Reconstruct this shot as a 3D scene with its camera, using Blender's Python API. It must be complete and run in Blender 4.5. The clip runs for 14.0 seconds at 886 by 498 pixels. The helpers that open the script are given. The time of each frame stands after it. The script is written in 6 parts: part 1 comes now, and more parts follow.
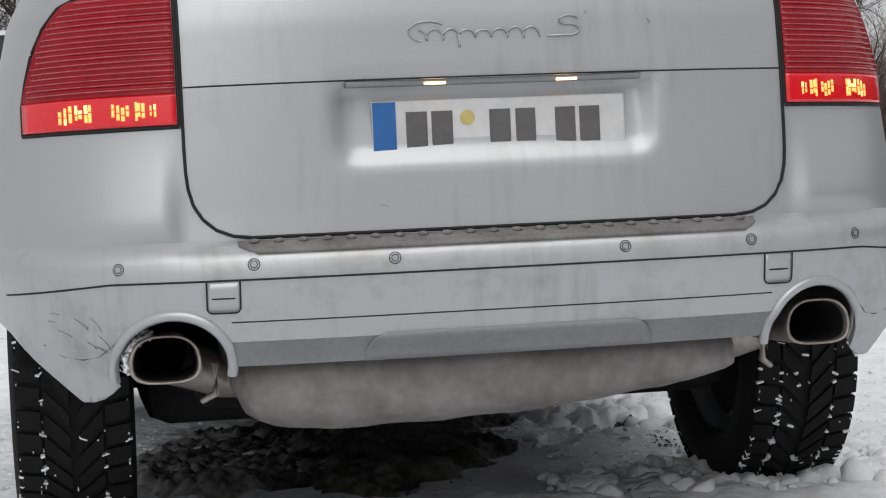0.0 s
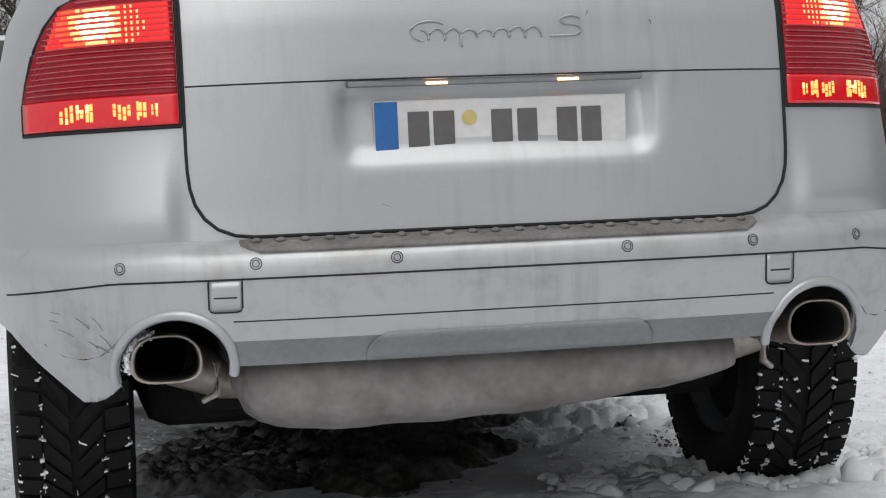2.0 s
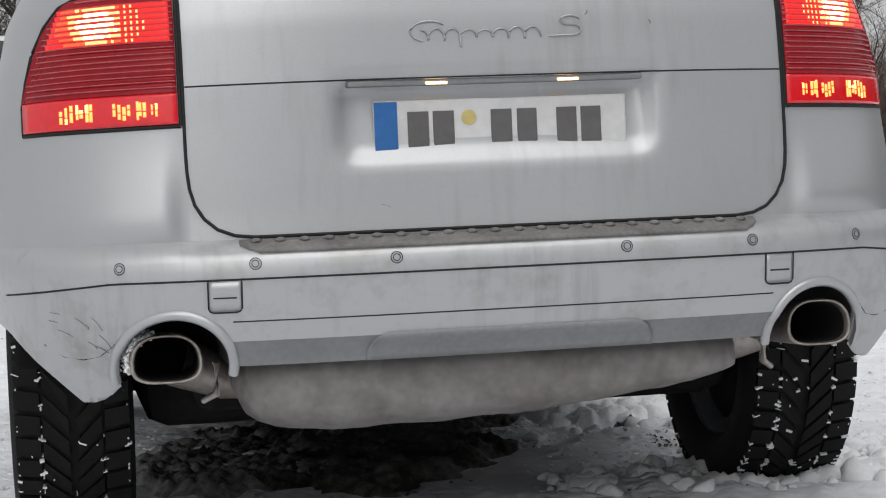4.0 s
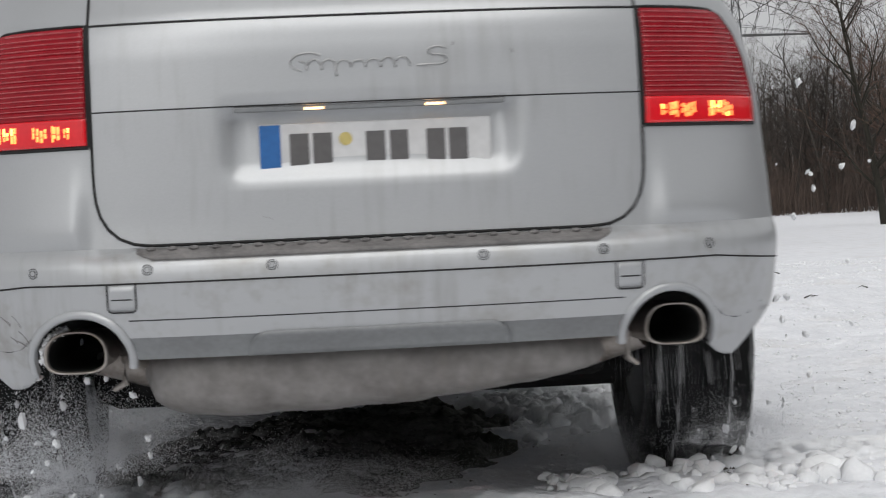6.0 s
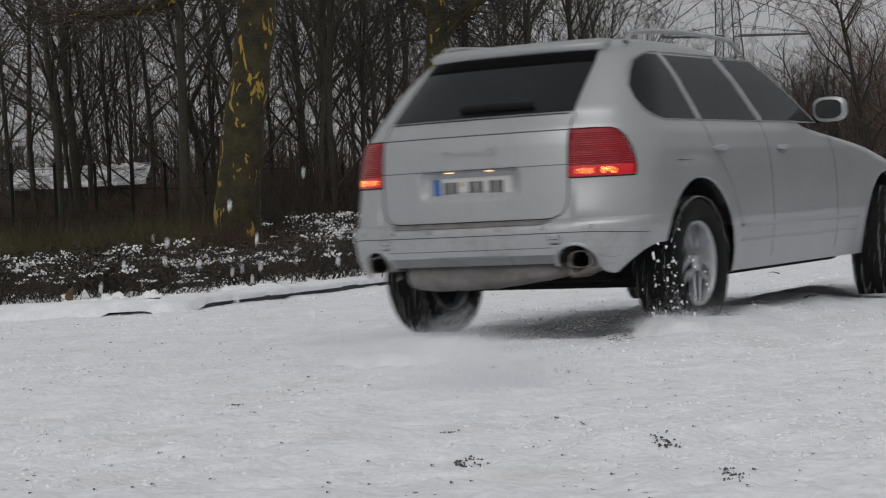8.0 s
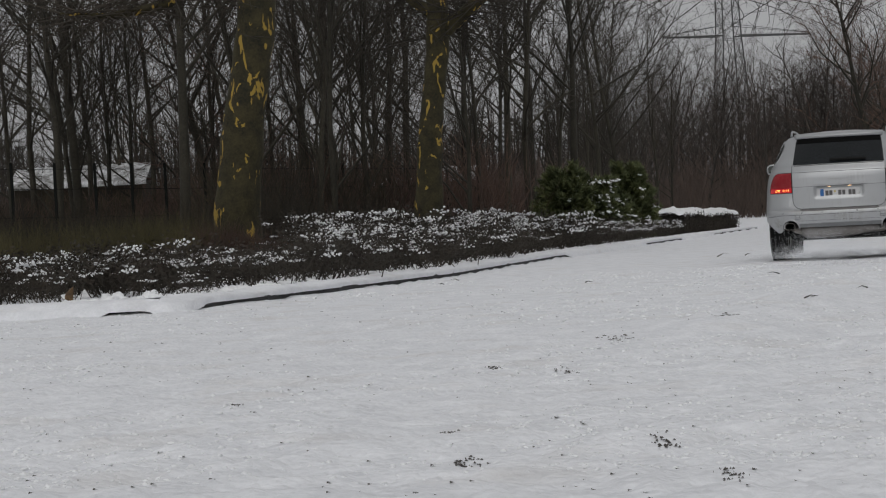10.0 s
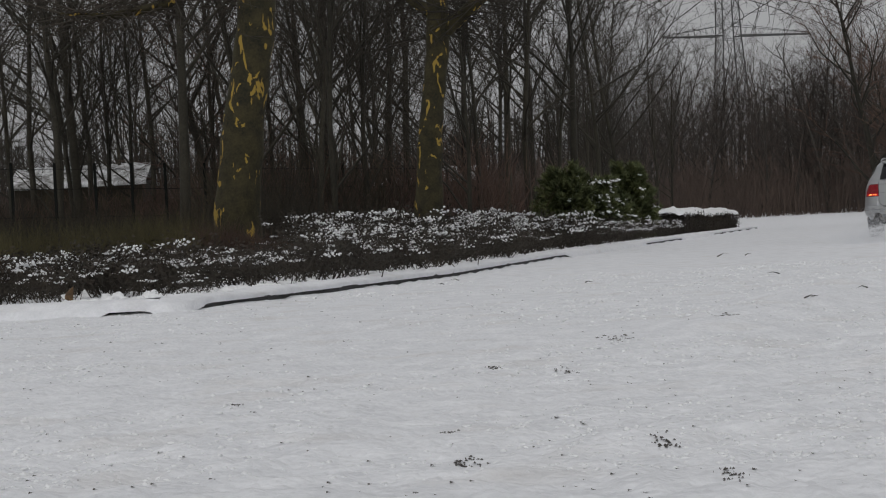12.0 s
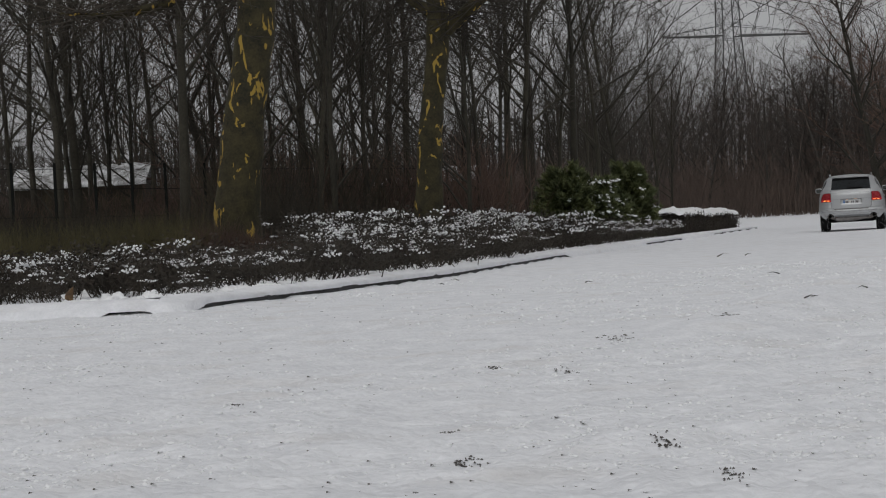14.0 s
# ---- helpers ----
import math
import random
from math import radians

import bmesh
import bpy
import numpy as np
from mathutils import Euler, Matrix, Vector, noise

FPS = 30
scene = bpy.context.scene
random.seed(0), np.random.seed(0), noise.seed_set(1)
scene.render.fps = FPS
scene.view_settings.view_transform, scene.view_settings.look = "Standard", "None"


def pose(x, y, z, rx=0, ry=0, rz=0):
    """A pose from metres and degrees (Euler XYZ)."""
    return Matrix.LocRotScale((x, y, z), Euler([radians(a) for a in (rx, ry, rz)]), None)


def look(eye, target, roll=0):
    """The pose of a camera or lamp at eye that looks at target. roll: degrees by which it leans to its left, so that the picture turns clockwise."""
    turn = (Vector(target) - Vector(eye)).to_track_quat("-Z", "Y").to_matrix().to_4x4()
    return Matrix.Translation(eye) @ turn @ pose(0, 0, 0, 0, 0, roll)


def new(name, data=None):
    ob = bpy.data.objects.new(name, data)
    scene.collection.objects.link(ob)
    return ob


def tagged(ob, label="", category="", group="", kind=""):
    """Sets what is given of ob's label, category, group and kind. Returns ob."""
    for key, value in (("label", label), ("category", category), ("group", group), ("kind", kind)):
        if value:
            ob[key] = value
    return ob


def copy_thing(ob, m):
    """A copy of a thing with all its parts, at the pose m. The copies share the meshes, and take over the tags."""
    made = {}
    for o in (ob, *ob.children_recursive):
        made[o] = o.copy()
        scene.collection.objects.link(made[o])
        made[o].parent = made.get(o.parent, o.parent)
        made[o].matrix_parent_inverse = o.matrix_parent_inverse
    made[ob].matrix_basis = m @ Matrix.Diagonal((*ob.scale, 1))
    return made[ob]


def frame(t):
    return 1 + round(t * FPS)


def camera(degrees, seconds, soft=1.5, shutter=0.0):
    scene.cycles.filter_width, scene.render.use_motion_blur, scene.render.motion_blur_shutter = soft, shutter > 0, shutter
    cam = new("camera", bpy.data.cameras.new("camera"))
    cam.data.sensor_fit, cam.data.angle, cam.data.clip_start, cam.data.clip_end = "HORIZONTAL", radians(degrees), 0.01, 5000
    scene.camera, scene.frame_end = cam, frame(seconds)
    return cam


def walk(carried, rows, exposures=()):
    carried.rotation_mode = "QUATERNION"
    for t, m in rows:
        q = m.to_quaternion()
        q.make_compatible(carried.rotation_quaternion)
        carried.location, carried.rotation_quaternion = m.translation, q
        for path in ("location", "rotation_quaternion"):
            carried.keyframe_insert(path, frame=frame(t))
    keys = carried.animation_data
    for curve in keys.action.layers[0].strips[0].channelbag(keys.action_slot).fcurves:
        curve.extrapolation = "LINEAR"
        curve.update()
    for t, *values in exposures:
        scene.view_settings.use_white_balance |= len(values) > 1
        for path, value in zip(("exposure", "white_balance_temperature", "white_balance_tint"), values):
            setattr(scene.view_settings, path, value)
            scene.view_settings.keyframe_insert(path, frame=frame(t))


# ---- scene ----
EYE = (0.0, 0.0, 0.624)
cam = camera(26.0, 14.0, soft=1.15, shutter=0.5)
STAND = look(EYE, (0.0, 100.0, 0.624 - 100 * math.tan(radians(0.535))), -3.05)
walk(cam, [(0.0, STAND), (14.0, STAND)], [(0.0, 0.47), (5.2, 0.47), (6.2, 0.31), (7.0, -0.08), (8.0, -0.14), (11.0, -0.22), (14.0, -0.22)])

# ---- light: a low grey winter sky ----
world = bpy.data.worlds.new("winter_sky")
scene.world = world
world.use_nodes = True
wn, wl = world.node_tree.nodes, world.node_tree.links
sky = wn.new("ShaderNodeTexSky")
sky.sky_type, sky.sun_disc = "NISHITA", False
sky.sun_elevation, sky.sun_rotation = radians(38), radians(200)
sky.air_density, sky.dust_density, sky.ozone_density = 1.0, 4.0, 1.0
grey = wn.new("ShaderNodeHueSaturation")
grey.inputs["Saturation"].default_value = 0.08
wl.new(sky.outputs[0], grey.inputs["Color"])
cloud = wn.new("ShaderNodeMix")
cloud.data_type = "RGBA"
cloud.inputs[0].default_value = 0.6
cloud.inputs[7].default_value = (5.3, 5.35, 5.5, 1)
wl.new(grey.outputs[0], cloud.inputs[6])
wl.new(cloud.outputs[2], wn["Background"].inputs[0])
wn["Background"].inputs[1].default_value = 0.085
sun = new("sun", bpy.data.lights.new("sun", "SUN"))
sun.data.energy, sun.data.angle, sun.data.color = 0.75, radians(45), (1.0, 0.985, 0.96)
sun.matrix_world = look((6, -16, 50), (0, 10, 0))


# ---- materials ----
def mat(name, color, rough=0.6, metal=0.0, dark=None, scale=4.0, fine=60.0, bump=0.0, mix=0.5, coat=0.0, emit=0.0, glow=None, alpha=1.0, vary=0.0, sss=0.0, spec=0.5):
    """Two scales of variation between color and dark, fine relief, and a little change of tint per object."""
    m = bpy.data.materials.new(name)
    m.use_nodes = True
    n, l = m.node_tree.nodes, m.node_tree.links
    b = n["Principled BSDF"]
    b.inputs["Roughness"].default_value, b.inputs["Metallic"].default_value = rough, metal
    b.inputs["Specular IOR Level"].default_value = spec
    b.inputs["Coat Weight"].default_value = coat
    b.inputs["Coat Roughness"].default_value = 0.08
    b.inputs["Alpha"].default_value = alpha
    if sss:
        b.inputs["Subsurface Weight"].default_value = sss
        b.inputs["Subsurface Radius"].default_value = (0.02, 0.025, 0.03)
    dark = dark or tuple(c * 0.72 for c in color)
    tc = n.new("ShaderNodeTexCoord")
    big, small = n.new("ShaderNodeTexNoise"), n.new("ShaderNodeTexNoise")
    big.inputs["Scale"].default_value, small.inputs["Scale"].default_value = scale, fine
    big.inputs["Detail"].default_value, small.inputs["Detail"].default_value = 6, 4
    for t in (big, small):
        l.new(tc.outputs["Object"], t.inputs["Vector"])
    add = n.new("ShaderNodeMath")
    add.operation = "MULTIPLY_ADD"
    add.inputs[1].default_value = 0.6
    half = n.new("ShaderNodeMath")
    half.operation = "MULTIPLY"
    half.inputs[1].default_value = 0.4
    l.new(small.outputs["Fac"], half.inputs[0])
    l.new(big.outputs["Fac"], add.inputs[0])
    l.new(half.outputs[0], add.inputs[2])
    ramp = n.new("ShaderNodeValToRGB")
    ramp.color_ramp.elements[0].position, ramp.color_ramp.elements[1].position = mix - 0.14, mix + 0.14
    ramp.color_ramp.elements[0].color, ramp.color_ramp.elements[1].color = (*dark, 1), (*color, 1)
    l.new(add.outputs[0], ramp.inputs[0])
    out = ramp.outputs[0]
    if vary:
        info = n.new("ShaderNodeObjectInfo")
        hsv = n.new("ShaderNodeHueSaturation")
        rng = n.new("ShaderNodeMapRange")
        rng.inputs["To Min"].default_value, rng.inputs["To Max"].default_value = 1 - vary, 1 + vary
        l.new(info.outputs["Random"], rng.inputs["Value"])
        l.new(rng.outputs[0], hsv.inputs["Value"])
        l.new(out, hsv.inputs["Color"])
        out = hsv.outputs[0]
    l.new(out, b.inputs["Base Color"])
    if bump:
        bp = n.new("ShaderNodeBump")
        bp.inputs["Strength"].default_value, bp.inputs["Distance"].default_value = 0.6, bump
        l.new(add.outputs[0], bp.inputs["Height"])
        l.new(bp.outputs[0], b.inputs["Normal"])
    if emit:
        b.inputs["Emission Color"].default_value = (*(glow or color), 1)
        b.inputs["Emission Strength"].default_value = emit
    return m


SNOW = mat("snow", (0.87, 0.88, 0.91), 0.75, dark=(0.73, 0.742, 0.775), scale=5, fine=38, bump=0.022, spec=0.2)
def clumps(m):
    """Finer clumps and crumbs on the snow's relief, and a faint dirty tint in patches."""
    n, l = m.node_tree.nodes, m.node_tree.links
    b = n["Principled BSDF"]
    tc = n.new("ShaderNodeTexCoord")
    cell, dirt = n.new("ShaderNodeTexVoronoi"), n.new("ShaderNodeTexNoise")
    cell.inputs["Scale"].default_value, cell.inputs["Randomness"].default_value = 26, 1.0
    dirt.inputs["Scale"].default_value, dirt.inputs["Detail"].default_value = 1.6, 8
    first = b.inputs["Normal"].links[0].from_socket
    bp = n.new("ShaderNodeBump")
    bp.inputs["Strength"].default_value, bp.inputs["Distance"].default_value = 0.55, 0.012
    bp.invert = True
    rp, mx = n.new("ShaderNodeMapRange"), n.new("ShaderNodeMix")
    mx.data_type = "RGBA"
    rp.inputs["From Min"].default_value, rp.inputs["From Max"].default_value, rp.inputs["To Max"].default_value = 0.55, 0.78, 0.5
    mx.inputs[7].default_value = (0.62, 0.59, 0.56, 1)
    for t in (cell, dirt):
        l.new(tc.outputs["Object"], t.inputs["Vector"])
    l.new(cell.outputs["Distance"], bp.inputs["Height"])
    l.new(first, bp.inputs["Normal"])
    l.new(bp.outputs[0], b.inputs["Normal"])
    l.new(dirt.outputs["Fac"], rp.inputs["Value"])
    l.new(rp.outputs[0], mx.inputs[0])
    l.new(b.inputs["Base Color"].links[0].from_socket, mx.inputs[6])
    l.new(mx.outputs[2], b.inputs["Base Color"])
    return m


clumps(SNOW)
SNOW_CLUMP = mat("loose_snow", (0.90, 0.91, 0.92), 0.8, dark=(0.79, 0.80, 0.82), scale=7, fine=90, bump=0.006, spec=0.2)
PAINT = mat("silver_paint", (0.44, 0.45, 0.46), 0.36, 0.5, dark=(0.395, 0.405, 0.415), scale=2.2, fine=300, coat=0.12, mix=0.46)
VALANCE = mat("grey_plastic_trim", (0.235, 0.245, 0.25), 0.5, 0.2, dark=(0.19, 0.195, 0.20), scale=5, fine=80, bump=0.001)
GAP = mat("black_seal_and_shade", (0.012, 0.012, 0.012), 0.7, spec=0.4)
BAND = mat("black_glass_band", (0.004, 0.004, 0.004), 0.5, spec=0.04)
STEP = mat("dirty_step_rubber", (0.21, 0.20, 0.195), 0.7, dark=(0.10, 0.096, 0.094), scale=14, fine=120, bump=0.001)
GLASS = mat("privacy_glass", (0.013, 0.015, 0.017), 0.03, dark=(0.008, 0.01, 0.011), spec=0.25)
RUBBER = mat("tyre_rubber", (0.009, 0.009, 0.0095), 0.75, dark=(0.005, 0.005, 0.005), scale=12, fine=120, bump=0.002, spec=0.25)
UNDER = mat("underbody_black", (0.011, 0.011, 0.011), 0.85, dark=(0.006, 0.006, 0.006), scale=6, spec=0.2)
RIM = mat("rim_silver", (0.55, 0.56, 0.58), 0.35, 0.7, dark=(0.42, 0.43, 0.44), scale=9)
STEEL = mat("dull_exhaust_steel", (0.42, 0.39, 0.36), 0.42, 0.8, dark=(0.22, 0.19, 0.17), scale=11, fine=70, bump=0.001)
MUFFLER = mat("silencer_steel", (0.25, 0.238, 0.23), 0.5, 0.4, dark=(0.14, 0.13, 0.122), scale=9, fine=40, bump=0.004, mix=0.47)
CHROME = mat("badge_metal", (0.5, 0.5, 0.5), 0.3, 0.9)
RED_LENS = mat("red_lens", (0.29, 0.007, 0.015), 0.25, dark=(0.20, 0.005, 0.011), scale=8, emit=0.025, glow=(1, 0.02, 0.03), spec=0.25)
RED_GLOW = mat("lit_red_lens", (0.6, 0.01, 0.02), 0.15, coat=0.5, emit=0.12, glow=(1.0, 0.012, 0.015))
BRAKE_RED = mat("brake_lamp_field", (0.5, 0.01, 0.01), 0.3, emit=0.5, glow=(1.0, 0.012, 0.012))
RIB = mat("lens_rib_edge", (0.52, 0.11, 0.12), 0.2, dark=(0.38, 0.055, 0.065), scale=20, fine=90)
LAMP = mat("lamp_filament_glow", (1, 0.5, 0.2), 0.3, emit=1.8, glow=(1.0, 0.20, 0.03))
BULB_HOT = mat("lamp_filament_core", (1, 0.7, 0.3), 0.3, emit=3.5, glow=(1.0, 0.48, 0.08))
BRAKE_HOT = mat("brake_lamp_core", (1, 0.8, 0.6), 0.3, emit=6.0, glow=(1.0, 0.62, 0.28))
BRAKE_DIM = mat("brake_lamp_edge", (0.8, 0.1, 0.03), 0.3, emit=1.0, glow=(1.0, 0.06, 0.015))
BRAKE = mat("brake_lamp_glow", (1, 0.6, 0.3), 0.3, emit=2.2, glow=(1.0, 0.20, 0.04))
PLATE = mat("plate_white", (0.62, 0.62, 0.62), 0.35, dark=(0.52, 0.52, 0.52), scale=10)
BLUE = mat("plate_blue", (0.02, 0.13, 0.38), 0.4)
DARKBAR = mat("plate_bars", (0.11, 0.105, 0.105), 0.5)
STICKER = mat("yellow_sticker", (0.55, 0.45, 0.16), 0.5)
WARM = mat("plate_lamp_glow", (1, 0.7, 0.4), 0.3, emit=2.5, glow=(1, 0.55, 0.25))
WOOD = mat("winter_bark", (0.046, 0.041, 0.028), 0.9, dark=(0.017, 0.015, 0.010), scale=1.5, fine=18, bump=0.01, vary=0.25)
TWIG = mat("winter_twigs", (0.050, 0.040, 0.029), 0.9, dark=(0.022, 0.018, 0.013), scale=0.7, fine=7, vary=0.3)
OLIVE = mat("olive_broom_twigs", (0.115, 0.10, 0.038), 0.9, dark=(0.045, 0.038, 0.016), scale=0.8, fine=6)
# far bark and twigs, paled so that the colour carries the distance haze
HAZED_WOOD = mat("hazed_bark", (0.065, 0.056, 0.047), 0.9, dark=(0.028, 0.024, 0.021), scale=1.2, fine=12, vary=0.3)
HAZED_TWIG = mat("hazed_twigs", (0.085, 0.066, 0.055), 0.9, dark=(0.038, 0.030, 0.026), scale=0.6, fine=5, vary=0.3)
THICKET = mat("brown_thicket", (0.047, 0.037, 0.019), 0.9, dark=(0.015, 0.012, 0.008), scale=0.35, fine=3)
RUSSET = mat("russet_twigs", (0.12, 0.072, 0.05), 0.9, dark=(0.055, 0.034, 0.028), scale=0.5, fine=4)
LEAF = mat("dark_shrub_leaf", (0.024, 0.022, 0.013), 0.7, dark=(0.026, 0.014, 0.009), scale=3, fine=30, vary=0.25)
FIR = mat("conifer_needles", (0.145, 0.16, 0.058), 0.7, dark=(0.042, 0.058, 0.024), scale=2.2, fine=20)
CUT_WOOD = mat("cut_wood", (0.17, 0.10, 0.04), 0.8, dark=(0.05, 0.03, 0.015), scale=14, fine=60, bump=0.004)
KERB = mat("kerb_concrete", (0.05, 0.05, 0.052), 0.85, dark=(0.02, 0.02, 0.02), scale=5, fine=50, bump=0.004)
IRON = mat("galvanised_lattice", (0.13, 0.133, 0.135), 0.6, 0.3, scale=2)
POST = mat("fence_post_paint", (0.012, 0.013, 0.012), 0.9, spec=0.1)
SLUSH = mat("dirty_slush", (0.30, 0.30, 0.29), 0.9, dark=(0.045, 0.047, 0.04), scale=5, fine=45, bump=0.012, mix=0.56, spec=0.15)
GREY_SLUSH = mat("grey_slush", (0.46, 0.46, 0.45), 0.9, dark=(0.13, 0.13, 0.125), scale=8, fine=50, bump=0.012, mix=0.52, spec=0.15)
PATCHY_SNOW = mat("patchy_roof_snow", (0.80, 0.81, 0.83), 0.8, dark=(0.10, 0.095, 0.085), scale=2.2, fine=9, mix=0.5, spec=0.2)
DIRT = mat("wet_soil", (0.09, 0.082, 0.074), 0.9, dark=(0.04, 0.036, 0.033), scale=14, fine=80, bump=0.01)


# ---- mesh helpers ----
def mesh(name, verts, faces, material, smooth=True):
    me = bpy.data.meshes.new(name)
    me.from_pydata([tuple(v) for v in verts], [], faces)
    me.materials.append(material)
    if smooth:
        me.shade_smooth()
    return me


def part(name, data, material, parent, label=""):
    """Links a bmesh or mesh as one part under a thing."""
    if isinstance(data, bmesh.types.BMesh):
        me = bpy.data.meshes.new(name)
        data.normal_update()
        data.to_mesh(me)
        data.free()
        me.materials.append(material)
        data = me
    ob = new(name, data)
    ob.parent = parent
    if label:
        ob["label"] = label
    return ob


def thing(name, at, label, category, group="", kind=""):
    ob = new(name)
    ob.matrix_basis = at
    return tagged(ob, label, category, group, kind)


def box(bm, x0, x1, y0, y1, z0, z1, bevel=0.0):
    r = bmesh.ops.create_cube(bm, size=1.0)
    for v in r["verts"]:
        v.co = Vector(((x0 + x1) / 2 + v.co.x * (x1 - x0), (y0 + y1) / 2 + v.co.y * (y1 - y0), (z0 + z1) / 2 + v.co.z * (z1 - z0)))
    if bevel:
        es = list({e for v in r["verts"] for e in v.link_edges})
        bmesh.ops.bevel(bm, geom=es, offset=bevel, segments=2, affect="EDGES", profile=0.5)


def tube(verts, faces, pts, radii, sides=5, cap=False):
    """Appends a tapered tube along pts to the lists."""
    base = len(verts)
    pts = [Vector(p) for p in pts]
    for i, p in enumerate(pts):
        d = (pts[min(i + 1, len(pts) - 1)] - pts[max(i - 1, 0)]).normalized()
        a = d.orthogonal().normalized() if abs(d.z) > 0.9 else d.cross(Vector((0, 0, 1))).normalized()
        b = d.cross(a)
        for k in range(sides):
            w = 2 * math.pi * k / sides
            verts.append(p + radii[i] * (math.cos(w) * a + math.sin(w) * b))
    for i in range(len(pts) - 1):
        for k in range(sides):
            q = base + i * sides
            faces.append((q + k, q + (k + 1) % sides, q + sides + (k + 1) % sides, q + sides + k))
    if cap:
        faces.append(tuple(base + k for k in range(sides))[::-1])
        q = base + (len(pts) - 1) * sides
        faces.append(tuple(q + k for k in range(sides)))


def revolve(profile, steps, axis_x=True):
    """verts and faces of a closed ring profile [(x, r), ...] turned about the x axis."""
    vs, fs, n = [], [], len(profile)
    for i in range(steps):
        a = 2 * math.pi * i / steps
        for x, r in profile:
            vs.append(Vector((x, r * math.cos(a), r * math.sin(a))))
    for i in range(steps):
        j = (i + 1) % steps
        for k in range(n - 1):
            fs.append((i * n + k, i * n + k + 1, j * n + k + 1, j * n + k))
    return vs, fs


def lerp_table(table):
    xs, ys = [a for a, _ in table], [b for _, b in table]
    return lambda q: float(np.interp(q, xs, ys))


BUMPER_DIRT = mat("dirty_silver_paint", (0.44, 0.45, 0.46), 0.4, 0.5, dark=(0.31, 0.30, 0.28), scale=7, fine=40, coat=0.1, mix=0.36)


def grime(m, amount):
    """Thin dried runs and blotches of road dirt over the paint."""
    n, l = m.node_tree.nodes, m.node_tree.links
    b = n["Principled BSDF"]
    tc, mp = n.new("ShaderNodeTexCoord"), n.new("ShaderNodeMapping")
    run, blot, mul, rng, mx = n.new("ShaderNodeTexNoise"), n.new("ShaderNodeTexNoise"), n.new("ShaderNodeMath"), n.new("ShaderNodeMapRange"), n.new("ShaderNodeMix")
    mp.inputs["Scale"].default_value = (46, 12, 5)
    run.inputs["Scale"].default_value, run.inputs["Detail"].default_value = 1.0, 5
    blot.inputs["Scale"].default_value, blot.inputs["Detail"].default_value = 3.2, 4
    mul.operation, mx.data_type = "MULTIPLY", "RGBA"
    rng.inputs["From Min"].default_value, rng.inputs["From Max"].default_value, rng.inputs["To Max"].default_value = 0.27, 0.46, amount
    mx.inputs[7].default_value = (0.20, 0.185, 0.165, 1)
    l.new(tc.outputs["Object"], mp.inputs[0])
    l.new(mp.outputs[0], run.inputs["Vector"])
    l.new(tc.outputs["Object"], blot.inputs["Vector"])
    l.new(run.outputs["Fac"], mul.inputs[0])
    l.new(blot.outputs["Fac"], mul.inputs[1])
    l.new(mul.outputs[0], rng.inputs["Value"])
    l.new(rng.outputs[0], mx.inputs[0])
    l.new(b.inputs["Base Color"].links[0].from_socket, mx.inputs[6])
    l.new(mx.outputs[2], b.inputs["Base Color"])
    return m


grime(BUMPER_DIRT, 0.35)
TAILGATE_PAINT = grime(mat("silver_tailgate_paint", (0.45, 0.46, 0.47), 0.36, 0.5, dark=(0.405, 0.415, 0.425), scale=2.2, fine=300, coat=0.12, mix=0.46), 0.22)
grime(MUFFLER, 0.6)


def powder():
    """Loose flakes: as much light through them as off them."""
    m = mat("flying_powder_snow", (0.90, 0.91, 0.93), 0.9, dark=(0.82, 0.83, 0.85), spec=0.0)
    n, l = m.node_tree.nodes, m.node_tree.links
    tr, mx = n.new("ShaderNodeBsdfTranslucent"), n.new("ShaderNodeMixShader")
    tr.inputs[0].default_value = (0.92, 0.93, 0.95, 1)
    mx.inputs[0].default_value = 0.5
    l.new(n["Principled BSDF"].outputs[0], mx.inputs[1])
    l.new(tr.outputs[0], mx.inputs[2])
    l.new(mx.outputs[0], n["Material Output"].inputs[0])
    return m


POWDER = powder()
# far thicket, its colour raised to paint in haze
HAZED_BRUSH = mat("hazed_brush", (0.15, 0.108, 0.086), 0.9, dark=(0.05, 0.038, 0.032), scale=0.16, fine=1.5)


# ---- the car: x right, y ahead, z up, origin on the ground under the rear axle ----
half_width = lerp_table([(0.26, 0.88), (0.36, 0.905), (0.45, 0.92), (0.60, 0.937), (0.75, 0.937), (0.90, 0.933), (1.0, 0.922), (1.1, 0.90), (1.17, 0.865), (1.25, 0.835), (1.4, 0.775), (1.52, 0.71), (1.58, 0.66), (1.62, 0.58), (1.645, 0.46), (1.66, 0.25)])
rear_end = lerp_table([(0.26, -0.90), (0.36, -0.94), (0.42, -0.985), (0.455, -1.005), (0.46, -1.02), (0.50, -1.032), (0.584, -1.045), (0.615, -1.042), (0.634, -1.03), (0.645, -1.0), (0.655, -0.975), (0.70, -0.972), (0.90, -0.972), (0.935, -0.972), (1.05, -0.966), (1.10, -0.955), (1.13, -0.94), (1.20, -0.875), (1.22, -0.862), (1.55, -0.475), (1.575, -0.45), (1.60, -0.40), (1.63, -0.25), (1.66, 0.1)])
rear_corner = lerp_table([(0.26, -0.45), (0.62, -0.45), (0.87, -0.33), (1.2, -0.25), (1.55, 0.0), (1.66, 0.3)])
